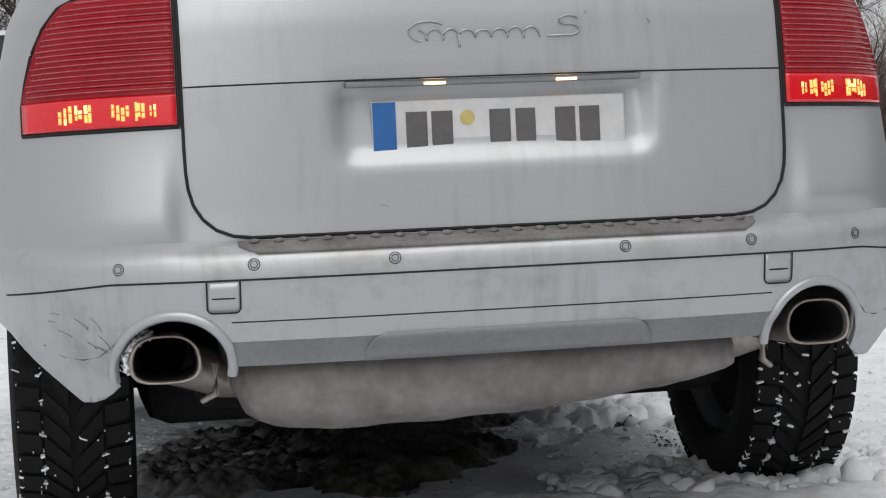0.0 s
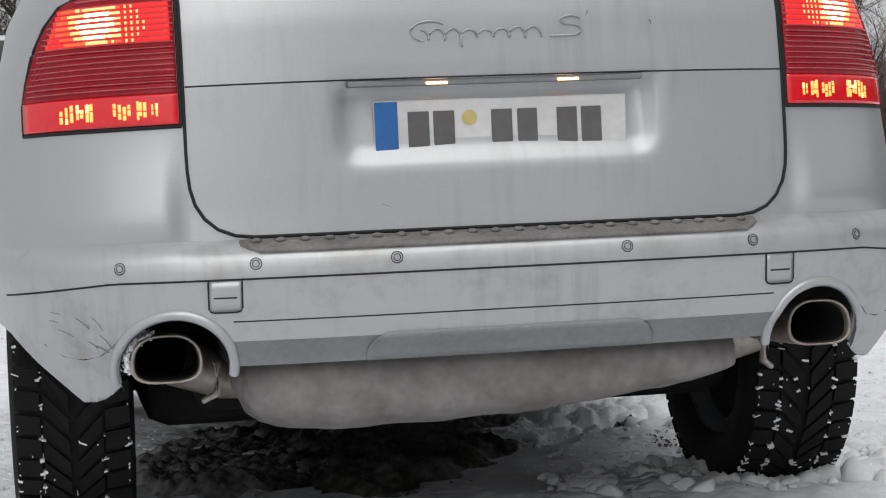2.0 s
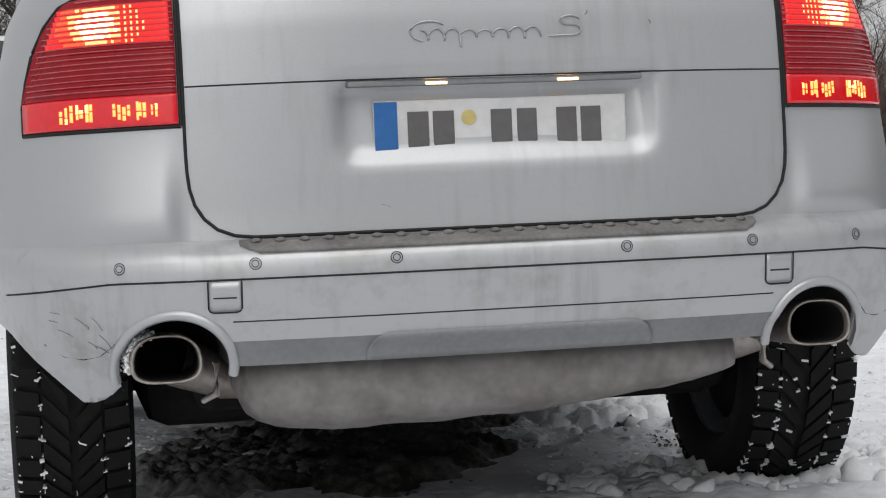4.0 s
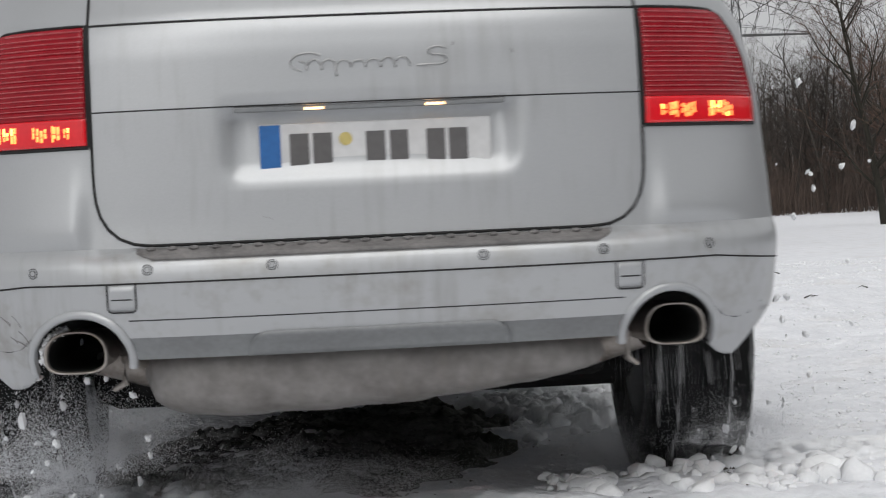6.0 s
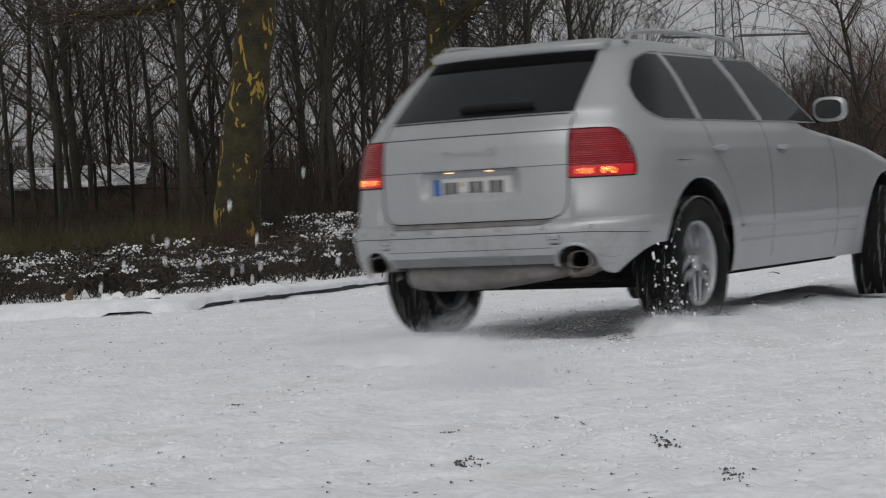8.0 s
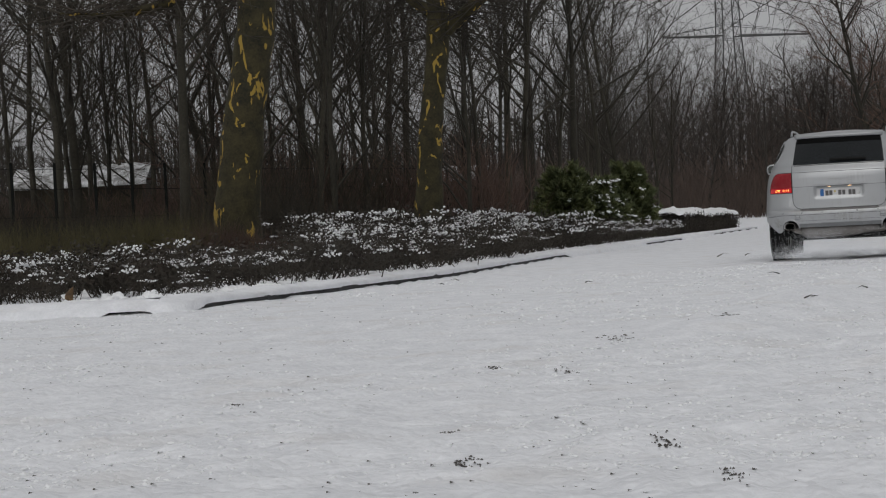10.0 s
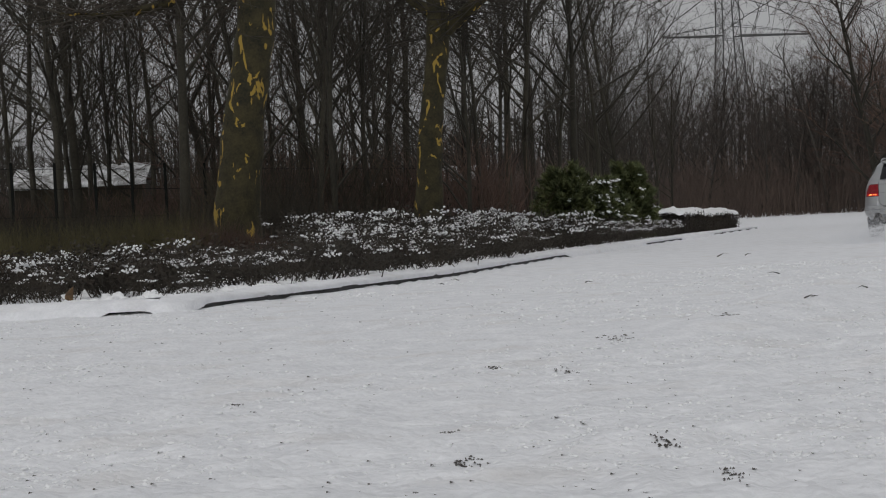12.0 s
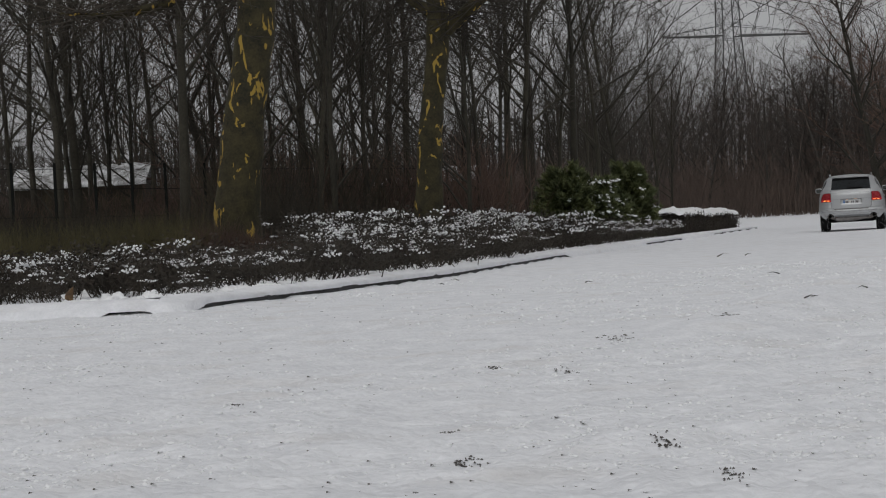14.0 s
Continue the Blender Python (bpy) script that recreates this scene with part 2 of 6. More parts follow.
front_end = lerp_table([(0.26, 3.55), (0.45, 3.75), (0.65, 3.74), (0.80, 3.66), (0.90, 3.45), (0.98, 3.1), (1.04, 2.75), (1.09, 2.35), (1.13, 2.1), (1.3, 1.8), (1.5, 1.42), (1.58, 1.2), (1.62, 1.0), (1.645, 0.8), (1.66, 0.5)])
TOP = 1.66
WHEEL_Z, WHEEL_R, BASE = 0.369, 0.369, 2.925


def rear_point(x, z, off=0.0):
    """The body's rear surface at x and z, off metres proud of it."""
    def y_at(x, z):
        w, r, c = half_width(z), rear_end(z), rear_corner(z)
        u = min(abs(x) / w, 0.999)
        return c - (c - r) * (1 - u ** 3) ** (1 / 3)
    e = 0.004
    n = Vector((-(y_at(x + e, z) - y_at(x - e, z)) / (2 * e), 1, -(y_at(x, z + e) - y_at(x, z - e)) / (2 * e))).normalized() * -1
    return Vector((x, y_at(x, z), z)) + n * off


def outline(z, n_rear=110, n_side=110, n_front=20):
    """Half of the body's outline at height z, from the rear's middle round to the front's."""
    w, r, c, f = half_width(z), rear_end(z), rear_corner(z), front_end(z) + 0.08 * min(1.0, max(0.0, (1.1 - z) / 0.1))
    fc = max(f - 0.75, c + 0.2)
    pts = []
    wide = lambda y: 1 + 0.026 * min(1.0, max(0.0, (y - 0.3) / 2.0))
    for i in range(n_rear):
        a = math.pi / 2 * i / n_rear
        pts.append((w * math.sin(a) ** (2 / 3), c - (c - r) * math.cos(a) ** (2 / 3)))
    for i in range(n_side):
        y = c + (fc - c) * i / n_side
        pts.append((w * wide(y), y))
    for i in range(n_front + 1):
        a = math.pi / 2 * i / n_front
        pts.append((w * wide(fc) * math.cos(a) ** (2 / 2.6), fc + (f - fc) * math.sin(a) ** (2 / 2.6)))
    return pts


def lower_edge(x, y):
    """Height of the body's lower edge."""
    ax = abs(x)
    if y < -0.40:
        if ax < 0.52:
            return 0.425
        if ax < 0.70:
            return 0.40
        return float(np.interp(ax, [0.70, 0.735, 0.76, 0.83, 0.90, 0.93], [0.40, 0.37, 0.362, 0.44, 0.53, 0.565]))
    return 0.30


def in_plate_recess(x, z, grow=0.0):
    return abs(x) < 0.315 + grow and 0.772 - grow < z < 0.932 + grow


def car_shell():
    """The faces of the body, sorted into panels: name -> list of quads of points."""
    zs = sorted(set(np.round(np.concatenate([np.arange(0.28, 1.22, 0.016), np.arange(1.22, 1.66, 0.03), [0.584, 0.655, 0.935, 1.118, 1.66]]), 4)))
    rows = []
    for z in zs:
        half = outline(z)
        row = []
        for x, y in half:
            zz = z
            low = lower_edge(x, y)
            if zz < low:
                zz = low
            p = Vector((x, y, zz))
            if zz != z:
                k = outline_at(zz)[len(row)]
                p = Vector((k[0], k[1], zz))
            # flares over the wheels
            for cy in (-0.08, BASE):
                d = math.hypot(p.y - cy, p.z - WHEEL_Z)
                if abs(p.x) > 0.6 and 0.30 < d < 0.62 and p.z > 0.3:
                    p.x += 0.012 * max(0.0, 1 - abs(d - 0.47) / 0.13)
                if abs(p.x) > 0.6 and 0.40 < d < 0.468:
                    s = 0.468 / max(d, 1e-6)
                    p.y, p.z = cy + (p.y - cy) * s, WHEEL_Z + (p.z - WHEEL_Z) * s
            # exhaust openings
            if p.y < -0.7:
                d = math.hypot((p.x - 0.615) * 0.92, p.z - 0.425)
                if 0.055 < d < 0.092:
                    s = 0.092 / d
                    q = Vector((0.615 + (p.x - 0.615) * s, 0, 0.425 + (p.z - 0.425) * s))
                    p.x, p.z = q.x, q.z
                step = lambda v, a, b: smooth(min(1.0, max(0.0, (v - a) / (b - a))))
                p.y -= 0.026 * step(abs(p.x), 0.577, 0.625) * (1 - step(p.z, 0.66, 0.87)) * step(p.z, 0.605, 0.70) * (1 - step(abs(p.x), 0.70, 0.90))
                if in_plate_recess(p.x, p.z):
                    cx, cz = max(0.0, abs(p.x) - 0.265), max(0.0, 0.822 - p.z)
                    edge = min(0.05 - math.hypot(cx, cz), 0.315 - abs(p.x), p.z - 0.772)
                    p.y += (0.018 + 0.024 * (p.z - 0.772) / 0.16) * smooth(min(1, max(0.0, edge) / 0.04))
                elif 0.93 < p.z < 0.942 and abs(p.x) < 0.31:
                    p.y += 0.004
            row.append(p)
        rows.append(row)
    panels = {}
    for a, b in zip(rows, rows[1:]):
        for i in range(len(a) - 1):
            quad = [a[i], a[i + 1], b[i + 1], b[i]]
            m = sum(quad, Vector()) / 4
            if any(abs(m.x) > 0.6 and math.hypot(m.y - cy, m.z - WHEEL_Z) < 0.462 for cy in (-0.08, BASE)):
                continue
            if m.y < -0.7 and math.hypot((m.x - 0.615) * 0.92, m.z - 0.425) < 0.088:
                continue
            if (quad[0] - quad[3]).length < 1e-5 and (quad[1] - quad[2]).length < 1e-5:
                continue
            if m.y < -0.55 and m.z < 0.471 and abs(m.x) < 0.56:
                key = "valance"
            elif m.y < -0.38 and m.z < 0.655:
                key = "rear_bumper"
            elif m.y < -0.40 and abs(m.x) < 0.575 and m.z < 1.22:
                key = "tailgate"
            elif m.z > 1.57:
                key = "roof"
            else:
                key = "body"
            panels.setdefault(key, []).append(quad)
            panels[key].append([Vector((-p.x, p.y, p.z)) for p in quad[::-1]])
    # the flat middle of the roof
    last = rows[-1]
    for a, b in zip(last, last[1:]):
        panels["roof"].append([a, b, Vector((0, b.y, b.z + 0.004)), Vector((0, a.y, a.z + 0.004))])
        panels["roof"].append([Vector((-b.x, b.y, b.z)), Vector((-a.x, a.y, a.z)), Vector((0, a.y, a.z + 0.004)), Vector((0, b.y, b.z + 0.004))])
    return panels


_outline_cache = {}


def outline_at(z):
    if z not in _outline_cache:
        _outline_cache[z] = outline(z)
    return _outline_cache[z]


def quads_mesh(name, quads, material):
    index, verts, faces = {}, [], []
    for q in quads:
        f = []
        for p in q:
            k = (round(p.x, 4), round(p.y, 4), round(p.z, 4))
            if k not in index:
                index[k] = len(verts)
                verts.append(p)
            if index[k] not in f:
                f.append(index[k])
        if len(f) > 2:
            faces.append(tuple(f))
    return mesh(name, verts, faces, material)


def seam(name, pts, radius, parent, material=None, sides=5, label=""):
    vs, fs = [], []
    tube(vs, fs, pts, [radius] * len(pts), sides)
    return part(name, mesh(name, vs, fs, material or GAP), material or GAP, parent, label)


def rear_line(x0, z0, x1, z1, off=0.0, n=24):
    return [rear_point(x0 + (x1 - x0) * i / n, z0 + (z1 - z0) * i / n, off) for i in range(n + 1)]


def rear_patch(xs, z_of, n_z, off, thick, ribs=0):
    """A slab that follows the rear surface: xs the columns, z_of(x) -> (low, high)."""
    vs, fs, nz = [], [], n_z + 1
    for x in xs:
        lo, hi = z_of(x)
        for k in range(nz):
            z = lo + (hi - lo) * k / n_z
            rib = ribs * (0.5 + 0.5 * math.cos(2 * math.pi * z / 0.0128)) if ribs else 0
            vs.append(rear_point(x, z, off - rib))
    m = len(vs)
    for x in xs:
        lo, hi = z_of(x)
        for k in range(nz):
            vs.append(rear_point(x, lo + (hi - lo) * k / n_z, off - thick))
    nx = len(xs)
    flip = xs[-1] > xs[0]
    def quad(a, b, c, d):
        fs.append((a, b, c, d) if flip else (d, c, b, a))
    for i in range(nx - 1):
        for k in range(n_z):
            a = i * nz + k
            quad(a, a + nz, a + nz + 1, a + 1)
        a = i * nz
        quad(a, m + a, m + a + nz, a + nz)
        a = i * nz + n_z
        quad(a + nz, m + a + nz, m + a, a)
    for k in range(n_z):
        quad(k + 1, m + k + 1, m + k, k)
        a = (nx - 1) * nz + k
        quad(a, m + a, m + a + 1, a + 1)
    return vs, fs


def spans(a, b, n):
    return [a + (b - a) * i / n for i in range(n + 1)]


def side_x(y, z):
    """Half of the body's width at y and z, with the rear corner's curve."""
    w, r, c = half_width(z), rear_end(z), rear_corner(z)
    if y >= c:
        return w * (1 + 0.026 * min(1.0, max(0.0, (y - 0.3) / 2.0)))
    u = min((c - y) / (c - r), 0.999)
    return w * (1 - u ** 3) ** (1 / 3)


def wheel(parent, x, y, side):
    """A wheel on the car: side is 1 on the right, -1 on the left."""
    ob = new("wheel")
    ob.parent = parent
    ob.location = (x, y, WHEEL_Z)
    w, r = 0.127, WHEEL_R
    prof = [(-0.095, 0.235), (-0.125, 0.262), (-w, 0.325), (-0.108, r - 0.014), (-0.09, r - 0.009), (0.09, r - 0.009), (0.108, r - 0.014), (w, 0.325), (0.125, 0.262), (0.095, 0.235)]
    vs, fs = revolve(prof, 72)
    part("tyre", mesh("tyre", vs, fs, RUBBER), RUBBER, ob, "black winter tyre with snow in its tread")
    # tread blocks: shoulder lugs and slanted middle blocks
    vs, fs = [], []
    def block(x0, x1, a0, a1, slant):
        base = len(vs)
        for rr in (r - 0.012, r):
            for xx, aa in ((x0, a0), (x1, a0 + slant), (x1, a1 + slant), (x0, a1)):
                vs.append(Vector((xx, rr * math.cos(aa), rr * math.sin(aa))))
        for q in ((4, 5, 6, 7), (0, 1, 5, 4), (1, 2, 6, 5), (2, 3, 7, 6), (3, 0, 4, 7)):
            fs.append(tuple(base + i for i in q))
    n = 46
    for i in range(n):
        a = 2 * math.pi * i / n
        s = 2 * math.pi / n
        block(-0.116, -0.066, a, a + 0.78 * s, 0.15 * s)
        block(0.066, 0.116, a, a + 0.78 * s, -0.15 * s)
        block(-0.060, -0.008, a + 0.2 * s, a + 0.95 * s, 1.1 * s)
        block(0.008, 0.060, a + 1.3 * s, a + 2.05 * s, -1.1 * s)
    part("tread", mesh("tread", vs, fs, RUBBER, False), RUBBER, ob)
    rnd = random.Random(int(1000 * (x + 2 * y)) + 7)
    bm = bmesh.new()
    for i in range(420):
        a, xx = rnd.uniform(0, 6.283), rnd.choice((-0.063, 0.063, -0.112, 0.112, rnd.uniform(-0.1, 0.1)))
        m = Matrix.Rotation(a, 4, "X") @ Matrix.Translation((xx, r - 0.004, 0)) @ Matrix.Rotation(rnd.uniform(-0.6, 0.6), 4, "Y")
        g = bmesh.ops.create_cube(bm, size=1.0, matrix=m @ Matrix.Diagonal((rnd.choice((0.002, 0.002, 0.003, 0.016, 0.009)), 0.0095, rnd.uniform(0.0015, 0.006), 1)))
    part("packed_snow", bm, SNOW_CLUMP, ob, "snow packed in the grooves")["kind"] = "stuff"
    # rim with five pairs of spokes
    vs, fs = revolve([(-0.10, 0.236), (0.10, 0.236), (0.104, 0.226), (0.09, 0.214), (-0.09, 0.205)], 48)
    face = 0.075 * side
    part("rim", mesh("rim", vs, fs, RIM), RIM, ob, "silver alloy rim")
    for i in range(5):
        bm = bmesh.new()
        for dx in (-0.035, 0.035):
            g = bmesh.ops.create_cube(bm, size=1.0, matrix=Matrix.Rotation(i * 2 * math.pi / 5, 4, "X") @ Matrix.Translation((face, dx, 0.13)) @ Matrix.Rotation(dx * 2.4, 4, "X") @ Matrix.Diagonal((0.03, 0.032, 0.19, 1)))
        part("spoke", bm, RIM, ob)
    vs, fs = revolve([(face - 0.02 * side, 0.001), (face - 0.02 * side, 0.05), (face + 0.02 * side, 0.045), (face + 0.025 * side, 0.001)], 24)
    part("hub", mesh("hub", vs, fs, RIM), RIM, ob)
    # brake disc widened and blackened, to put the shade inside the rim into colour
    vs, fs = revolve([(-0.06 * side, 0.01), (-0.06 * side, 0.206), (-0.03 * side, 0.206), (-0.03 * side, 0.01)], 32)
    part("brake_disc", mesh("brake_disc", vs, fs, UNDER), UNDER, ob)
    return ob


def smooth(u):
    return u * u * (3 - 2 * u)


def make_car():
    car = thing("car", Matrix.Identity(4), "silver five-door off-road car with dirty lower bumper on snow", "car")
    labels = {"body": "silver painted body sides and bonnet", "tailgate": "silver tailgate with a recess for the plate", "rear_bumper": "silver rear bumper with dirt and scrapes",
              "valance": "grey plastic lower bumper trim", "roof": "silver roof"}
    obs = {}
    for key, quads in car_shell().items():
        m = VALANCE if key == "valance" else BUMPER_DIRT if key == "rear_bumper" else TAILGATE_PAINT if key == "tailgate" else PAINT
        obs[key] = part(key, quads_mesh(key, quads, m), m, car, labels[key])
    # dark inside and underbody
    bm = bmesh.new()
    box(bm, -0.55, 0.55, -0.50, 3.4, 0.30, 0.50, 0.03)
    box(bm, -0.80, 0.80, 0.46, 2.36, 0.27, 0.50, 0.03)
    box(bm, -0.66, 0.66, -0.34, 0.40, 0.255, 0.46, 0.06)
    part("underbody", bm, UNDER, car, "black underbody")
    for cy in (-0.08, BASE):
        for s in (-1, 1):
            vs, fs = [], []
            n = 26
            for xx in (0.60 * s, 0.90 * s):
                for i in range(n + 1):
                    a = math.pi * (0.03 + 0.94 * i / n)
                    vs.append(Vector((xx, cy + 0.47 * math.cos(a), WHEEL_Z + 0.47 * math.sin(a))))
            for i in range(n):
                fs.append((i, i + 1, n + 2 + i, n + 1 + i))
            c = len(vs)
            vs.append(Vector((0.60 * s, cy, WHEEL_Z)))
            for i in range(n):
                fs.append((c, i + 1, i))
            part("wheel_arch_liner", mesh("wheel_arch_liner", vs, fs, UNDER), UNDER, car)
    # axle, stays
    vs, fs = [], []
    tube(vs, fs, [(-0.75, 0, 0.36), (0.75, 0, 0.36)], [0.05, 0.05], 10)
    part("rear_axle", mesh("rear_axle", vs, fs, UNDER), UNDER, car)

    # tailgate: edge seam, split line, upper creases
    edge = []
    for s in (-1, 1):
        side = [(0.576 * s, z) for z in np.arange(1.21, 0.80, -0.03)]
        side += [(0.575 * s, 0.78), (0.572 * s, 0.75), (0.564 * s, 0.72), (0.548 * s, 0.694), (0.525 * s, 0.674), (0.495 * s, 0.662), (0.46 * s, 0.6575)]
        edge.append(side)
    path = edge[0] + [(x, 0.6575) for x in spans(-0.42, 0.42, 16)] + edge[1][::-1]
    seam("tailgate_gap", [rear_point(x, z, 0.001) for x, z in path], 0.0034, car)
    seam("tailgate_split", rear_line(-0.572, 0.9365, 0.572, 0.9365, 0.0, 40), 0.0016, car)
    # black line along the crease, its shade put into colour
    seam("tailgate_crease", rear_line(-0.572, 1.118, 0.572, 1.118, 0.0, 40), 0.003, car)
    seam("glass_lower_seal", rear_line(-0.55, 1.205, 0.55, 1.205, 0.001, 40), 0.004, car)
    # bumper lines
    seam("bumper_gap", [rear_point(x, 0.584 - 0.018 * max(0, (abs(x) - 0.72) / 0.2), 0.0005) for x in spans(-0.93, 0.93, 90)], 0.0019, car)
    seam("bumper_line", rear_line(-0.51, 0.508, 0.51, 0.508, 0.0, 40), 0.0013, car)
    for s in (-1, 1):
        # side piece of the lower bumper
        seam("bumper_corner_line", [rear_point(s * x, z, 0.0) for x, z in ((0.718, 0.475), (0.745, 0.452), (0.775, 0.446), (0.81, 0.452), (0.845, 0.475))], 0.0013, car)
    for s in (-1, 1):
        arc = [(0.615 + 0.107 * math.cos(a), 0.425 + 0.099 * math.sin(a)) for a in spans(-0.25, math.pi + 0.15, 30)]
        seam("exhaust_lip", [rear_point(s * x, max(z, 0.40), -0.002) for x, z in arc], 0.010, car, PAINT, 8)
    # step
    vs, fs = rear_patch(spans(-0.49, 0.49, 60), lambda x: (0.629 + 0.014 * max(0, (abs(x) - 0.46) / 0.03), 0.6495), 4, 0.004, 0.02)
    st = part("loading_step", mesh("loading_step", vs, fs, STEP), STEP, car, "dirty grey ribbed loading edge strip")
    for i in range(22):
        x = -0.46 + 0.92 * i / 21
        bm = bmesh.new()
        p = rear_point(x, 0.648, 0.003)
        bmesh.ops.create_icosphere(bm, subdivisions=2, radius=1.0, matrix=Matrix.Translation(p) @ Matrix.Diagonal((0.011, 0.014, 0.006, 1)))
        part("step_rib", bm, STEP, st)
    # parking sensors
    for x in (-0.705, -0.467, -0.215, 0.215, 0.467, 0.705):
        p, q = rear_point(x, 0.611, 0.0), rear_point(x, 0.611, 0.01)
        m = look(q, p)
        holder = part("parking_sensor", mesh("parking_sensor", [m @ Vector((0.0085 * math.cos(a), 0.0085 * math.sin(a), -0.0085)) for a in spans(0, 2 * math.pi, 20)[:-1]], [tuple(range(20))], PAINT), PAINT, car)
        vs, fs = [], []
        ring = [m @ Vector((0.0105 * math.cos(a), 0.0105 * math.sin(a), -0.0098)) for a in spans(0, 2 * math.pi, 24)]
        tube(vs, fs, ring, [0.0008] * 25, 5)
        ring = [m @ Vector((0.0062 * math.cos(a), 0.0062 * math.sin(a), -0.0084)) for a in spans(0, 2 * math.pi, 24)]
        tube(vs, fs, ring, [0.0008] * 25, 5)
        part("sensor_ring", mesh("sensor_ring", vs, fs, GAP), GAP, holder)
    # towing eye covers
    for s in (-1, 1):
        c = part("towing_eye_cover", mesh("towing_eye_cover", *rear_patch(spans(0.494, 0.551, 8) if s > 0 else spans(-0.551, -0.494, 8), lambda x: (0.528, 0.580), 4, 0.0015, 0.006), PAINT), PAINT, car)
        pts = [(0.493, 0.582), (0.493, 0.533), (0.496, 0.528), (0.502, 0.5255), (0.543, 0.5255), (0.549, 0.528), (0.552, 0.533), (0.552, 0.582)]
        seam("cover_gap", [rear_point(s * x, z, 0.001) for x, z in pts], 0.0016, c)
        seam("cover_slot", rear_line(s * 0.502, 0.552, s * 0.543, 0.552, 0.0015, 4), 0.0016, c)
    # raised middle of the valance
    part("valance_insert", mesh("valance_insert", *rear_patch(spans(-0.27, 0.27, 40), lambda x: (0.4265, 0.476 - 0.03 * max(0, (abs(x) - 0.23) / 0.04) ** 2), 5, 0.004, 0.012), VALANCE), VALANCE, car)
    # number plate: blue strip, dark bars for the writing
    plate_y = rear_point(0, 0.85).y + 0.026
    bm = bmesh.new()
    box(bm, -0.232, 0.252, plate_y, plate_y + 0.006, 0.788, 0.898, 0.004)
    plate = part("number_plate", bm, PLATE, car, "white number plate with blue strip and dark bars")
    bm = bmesh.new()
    box(bm, -0.230, -0.187, plate_y - 0.002, plate_y + 0.002, 0.791, 0.895)
    part("blue_strip", bm, BLUE, plate)
    for x0, x1 in ((-0.168, -0.128), (-0.120, -0.080), (-0.010, 0.030), (0.040, 0.078), (0.116, 0.155), (0.163, 0.202)):
        bm = bmesh.new()
        box(bm, x0, x1, plate_y - 0.002, plate_y + 0.001, 0.81, 0.876, 0.001)
        part("bar", bm, DARKBAR, plate)
    vs = [Vector((-0.052 + 0.014 * math.cos(a), plate_y - 0.0015, 0.862 + 0.014 * math.sin(a))) for a in spans(0, 2 * math.pi, 20)[:-1]]
    part("round_sticker", mesh("round_sticker", vs, [tuple(range(20))], STICKER), STICKER, plate, "small round yellow sticker")
    bm = bmesh.new()
    box(bm, -0.28, 0.28, rear_point(0, 0.93).y + 0.004, rear_point(0, 0.93).y + 0.03, 0.923, 0.934, 0.003)
    strip = part("plate_lamp_bar", bm, VALANCE, car, "grey strip with two small lamps over the plate")
    for x in (-0.115, 0.135):
        bm = bmesh.new()
        box(bm, x - 0.02, x + 0.02, rear_point(0, 0.93).y - 0.001, rear_point(0, 0.93).y + 0.02, 0.924, 0.929, 0.001)
        part("plate_lamp", bm, WARM, strip, "small warm lamp")
    # script badge as a plain wavy metal stroke
    strokes = []
    def wave(pts):
        strokes.append([rear_point(x * 1.06 - 0.030, 1.019 + (z - 1.027) * 1.12, 0.002) for x, z in pts])
    wave([(-0.088 - 0.034 * math.cos(a), 1.029 + 0.017 * math.sin(a)) for a in spans(-1.2, 2.4, 22)])
    pts = []
    for i in range(150):
        k = i / 149
        pts.append((-0.105 + 0.215 * k + 0.006 * math.sin(2 * math.pi * k * 7.5), 1.024 + (0.0075 + 0.002 * math.sin(9 * k)) * math.cos(2 * math.pi * k * 7.5) - (0.014 if 0.30 < k < 0.36 else 0)))
    wave(pts)
    wave([(0.165 + 0.018 * math.cos(a), 1.042 + 0.008 * math.sin(a)) for a in spans(0.3, 4.2, 14)] + [(0.165 + 0.018 * math.cos(a), 1.026 + 0.009 * math.sin(a)) for a in spans(1.6, -1.9, 14)] + [(0.125, 1.0165)])
    for s in strokes:
        seam("badge_stroke", s, 0.0019, car, CHROME)

    # scrapes on the bumper's corner and stray hairs of dirt
    rnd = random.Random(17)
    for i in range(18):
        if i < 9:
            x, z, ln = rnd.uniform(-0.84, -0.74), rnd.uniform(0.46, 0.54), rnd.uniform(0.008, 0.035)
        else:
            x, z, ln = rnd.uniform(-0.55, 0.55), rnd.uniform(0.67, 1.08), rnd.uniform(0.006, 0.018)
        if in_plate_recess(x, z, 0.03):
            continue
        a = rnd.uniform(-0.9, -0.2) if i < 9 else rnd.uniform(0, 3)
        seam("scrape", [rear_point(x + ln * k / 4 * math.cos(a) + 0.002 * math.sin(k), z + ln * k / 4 * math.sin(a), 0.0) for k in range(5)], rnd.uniform(0.0005, 0.0011), car, STEP, 4)
    # rear lamps
    for s in (-1, 1):
        def top(x):
            u = max(0.0, (abs(x) - 0.735) / 0.127)
            return 1.114 - 0.185 * u ** 2.8
        xs = spans(0.586, 0.862, 26)
        if s < 0:
            xs = [-x for x in xs[::-1]]
        lamp = part("rear_lamp", mesh("rear_lamp", *rear_patch(xs, lambda x: (0.927, top(x)), 76, 0.007, 0.03, 0.0022), RED_LENS), RED_LENS, car, "ribbed red rear lamp, lower part lit")
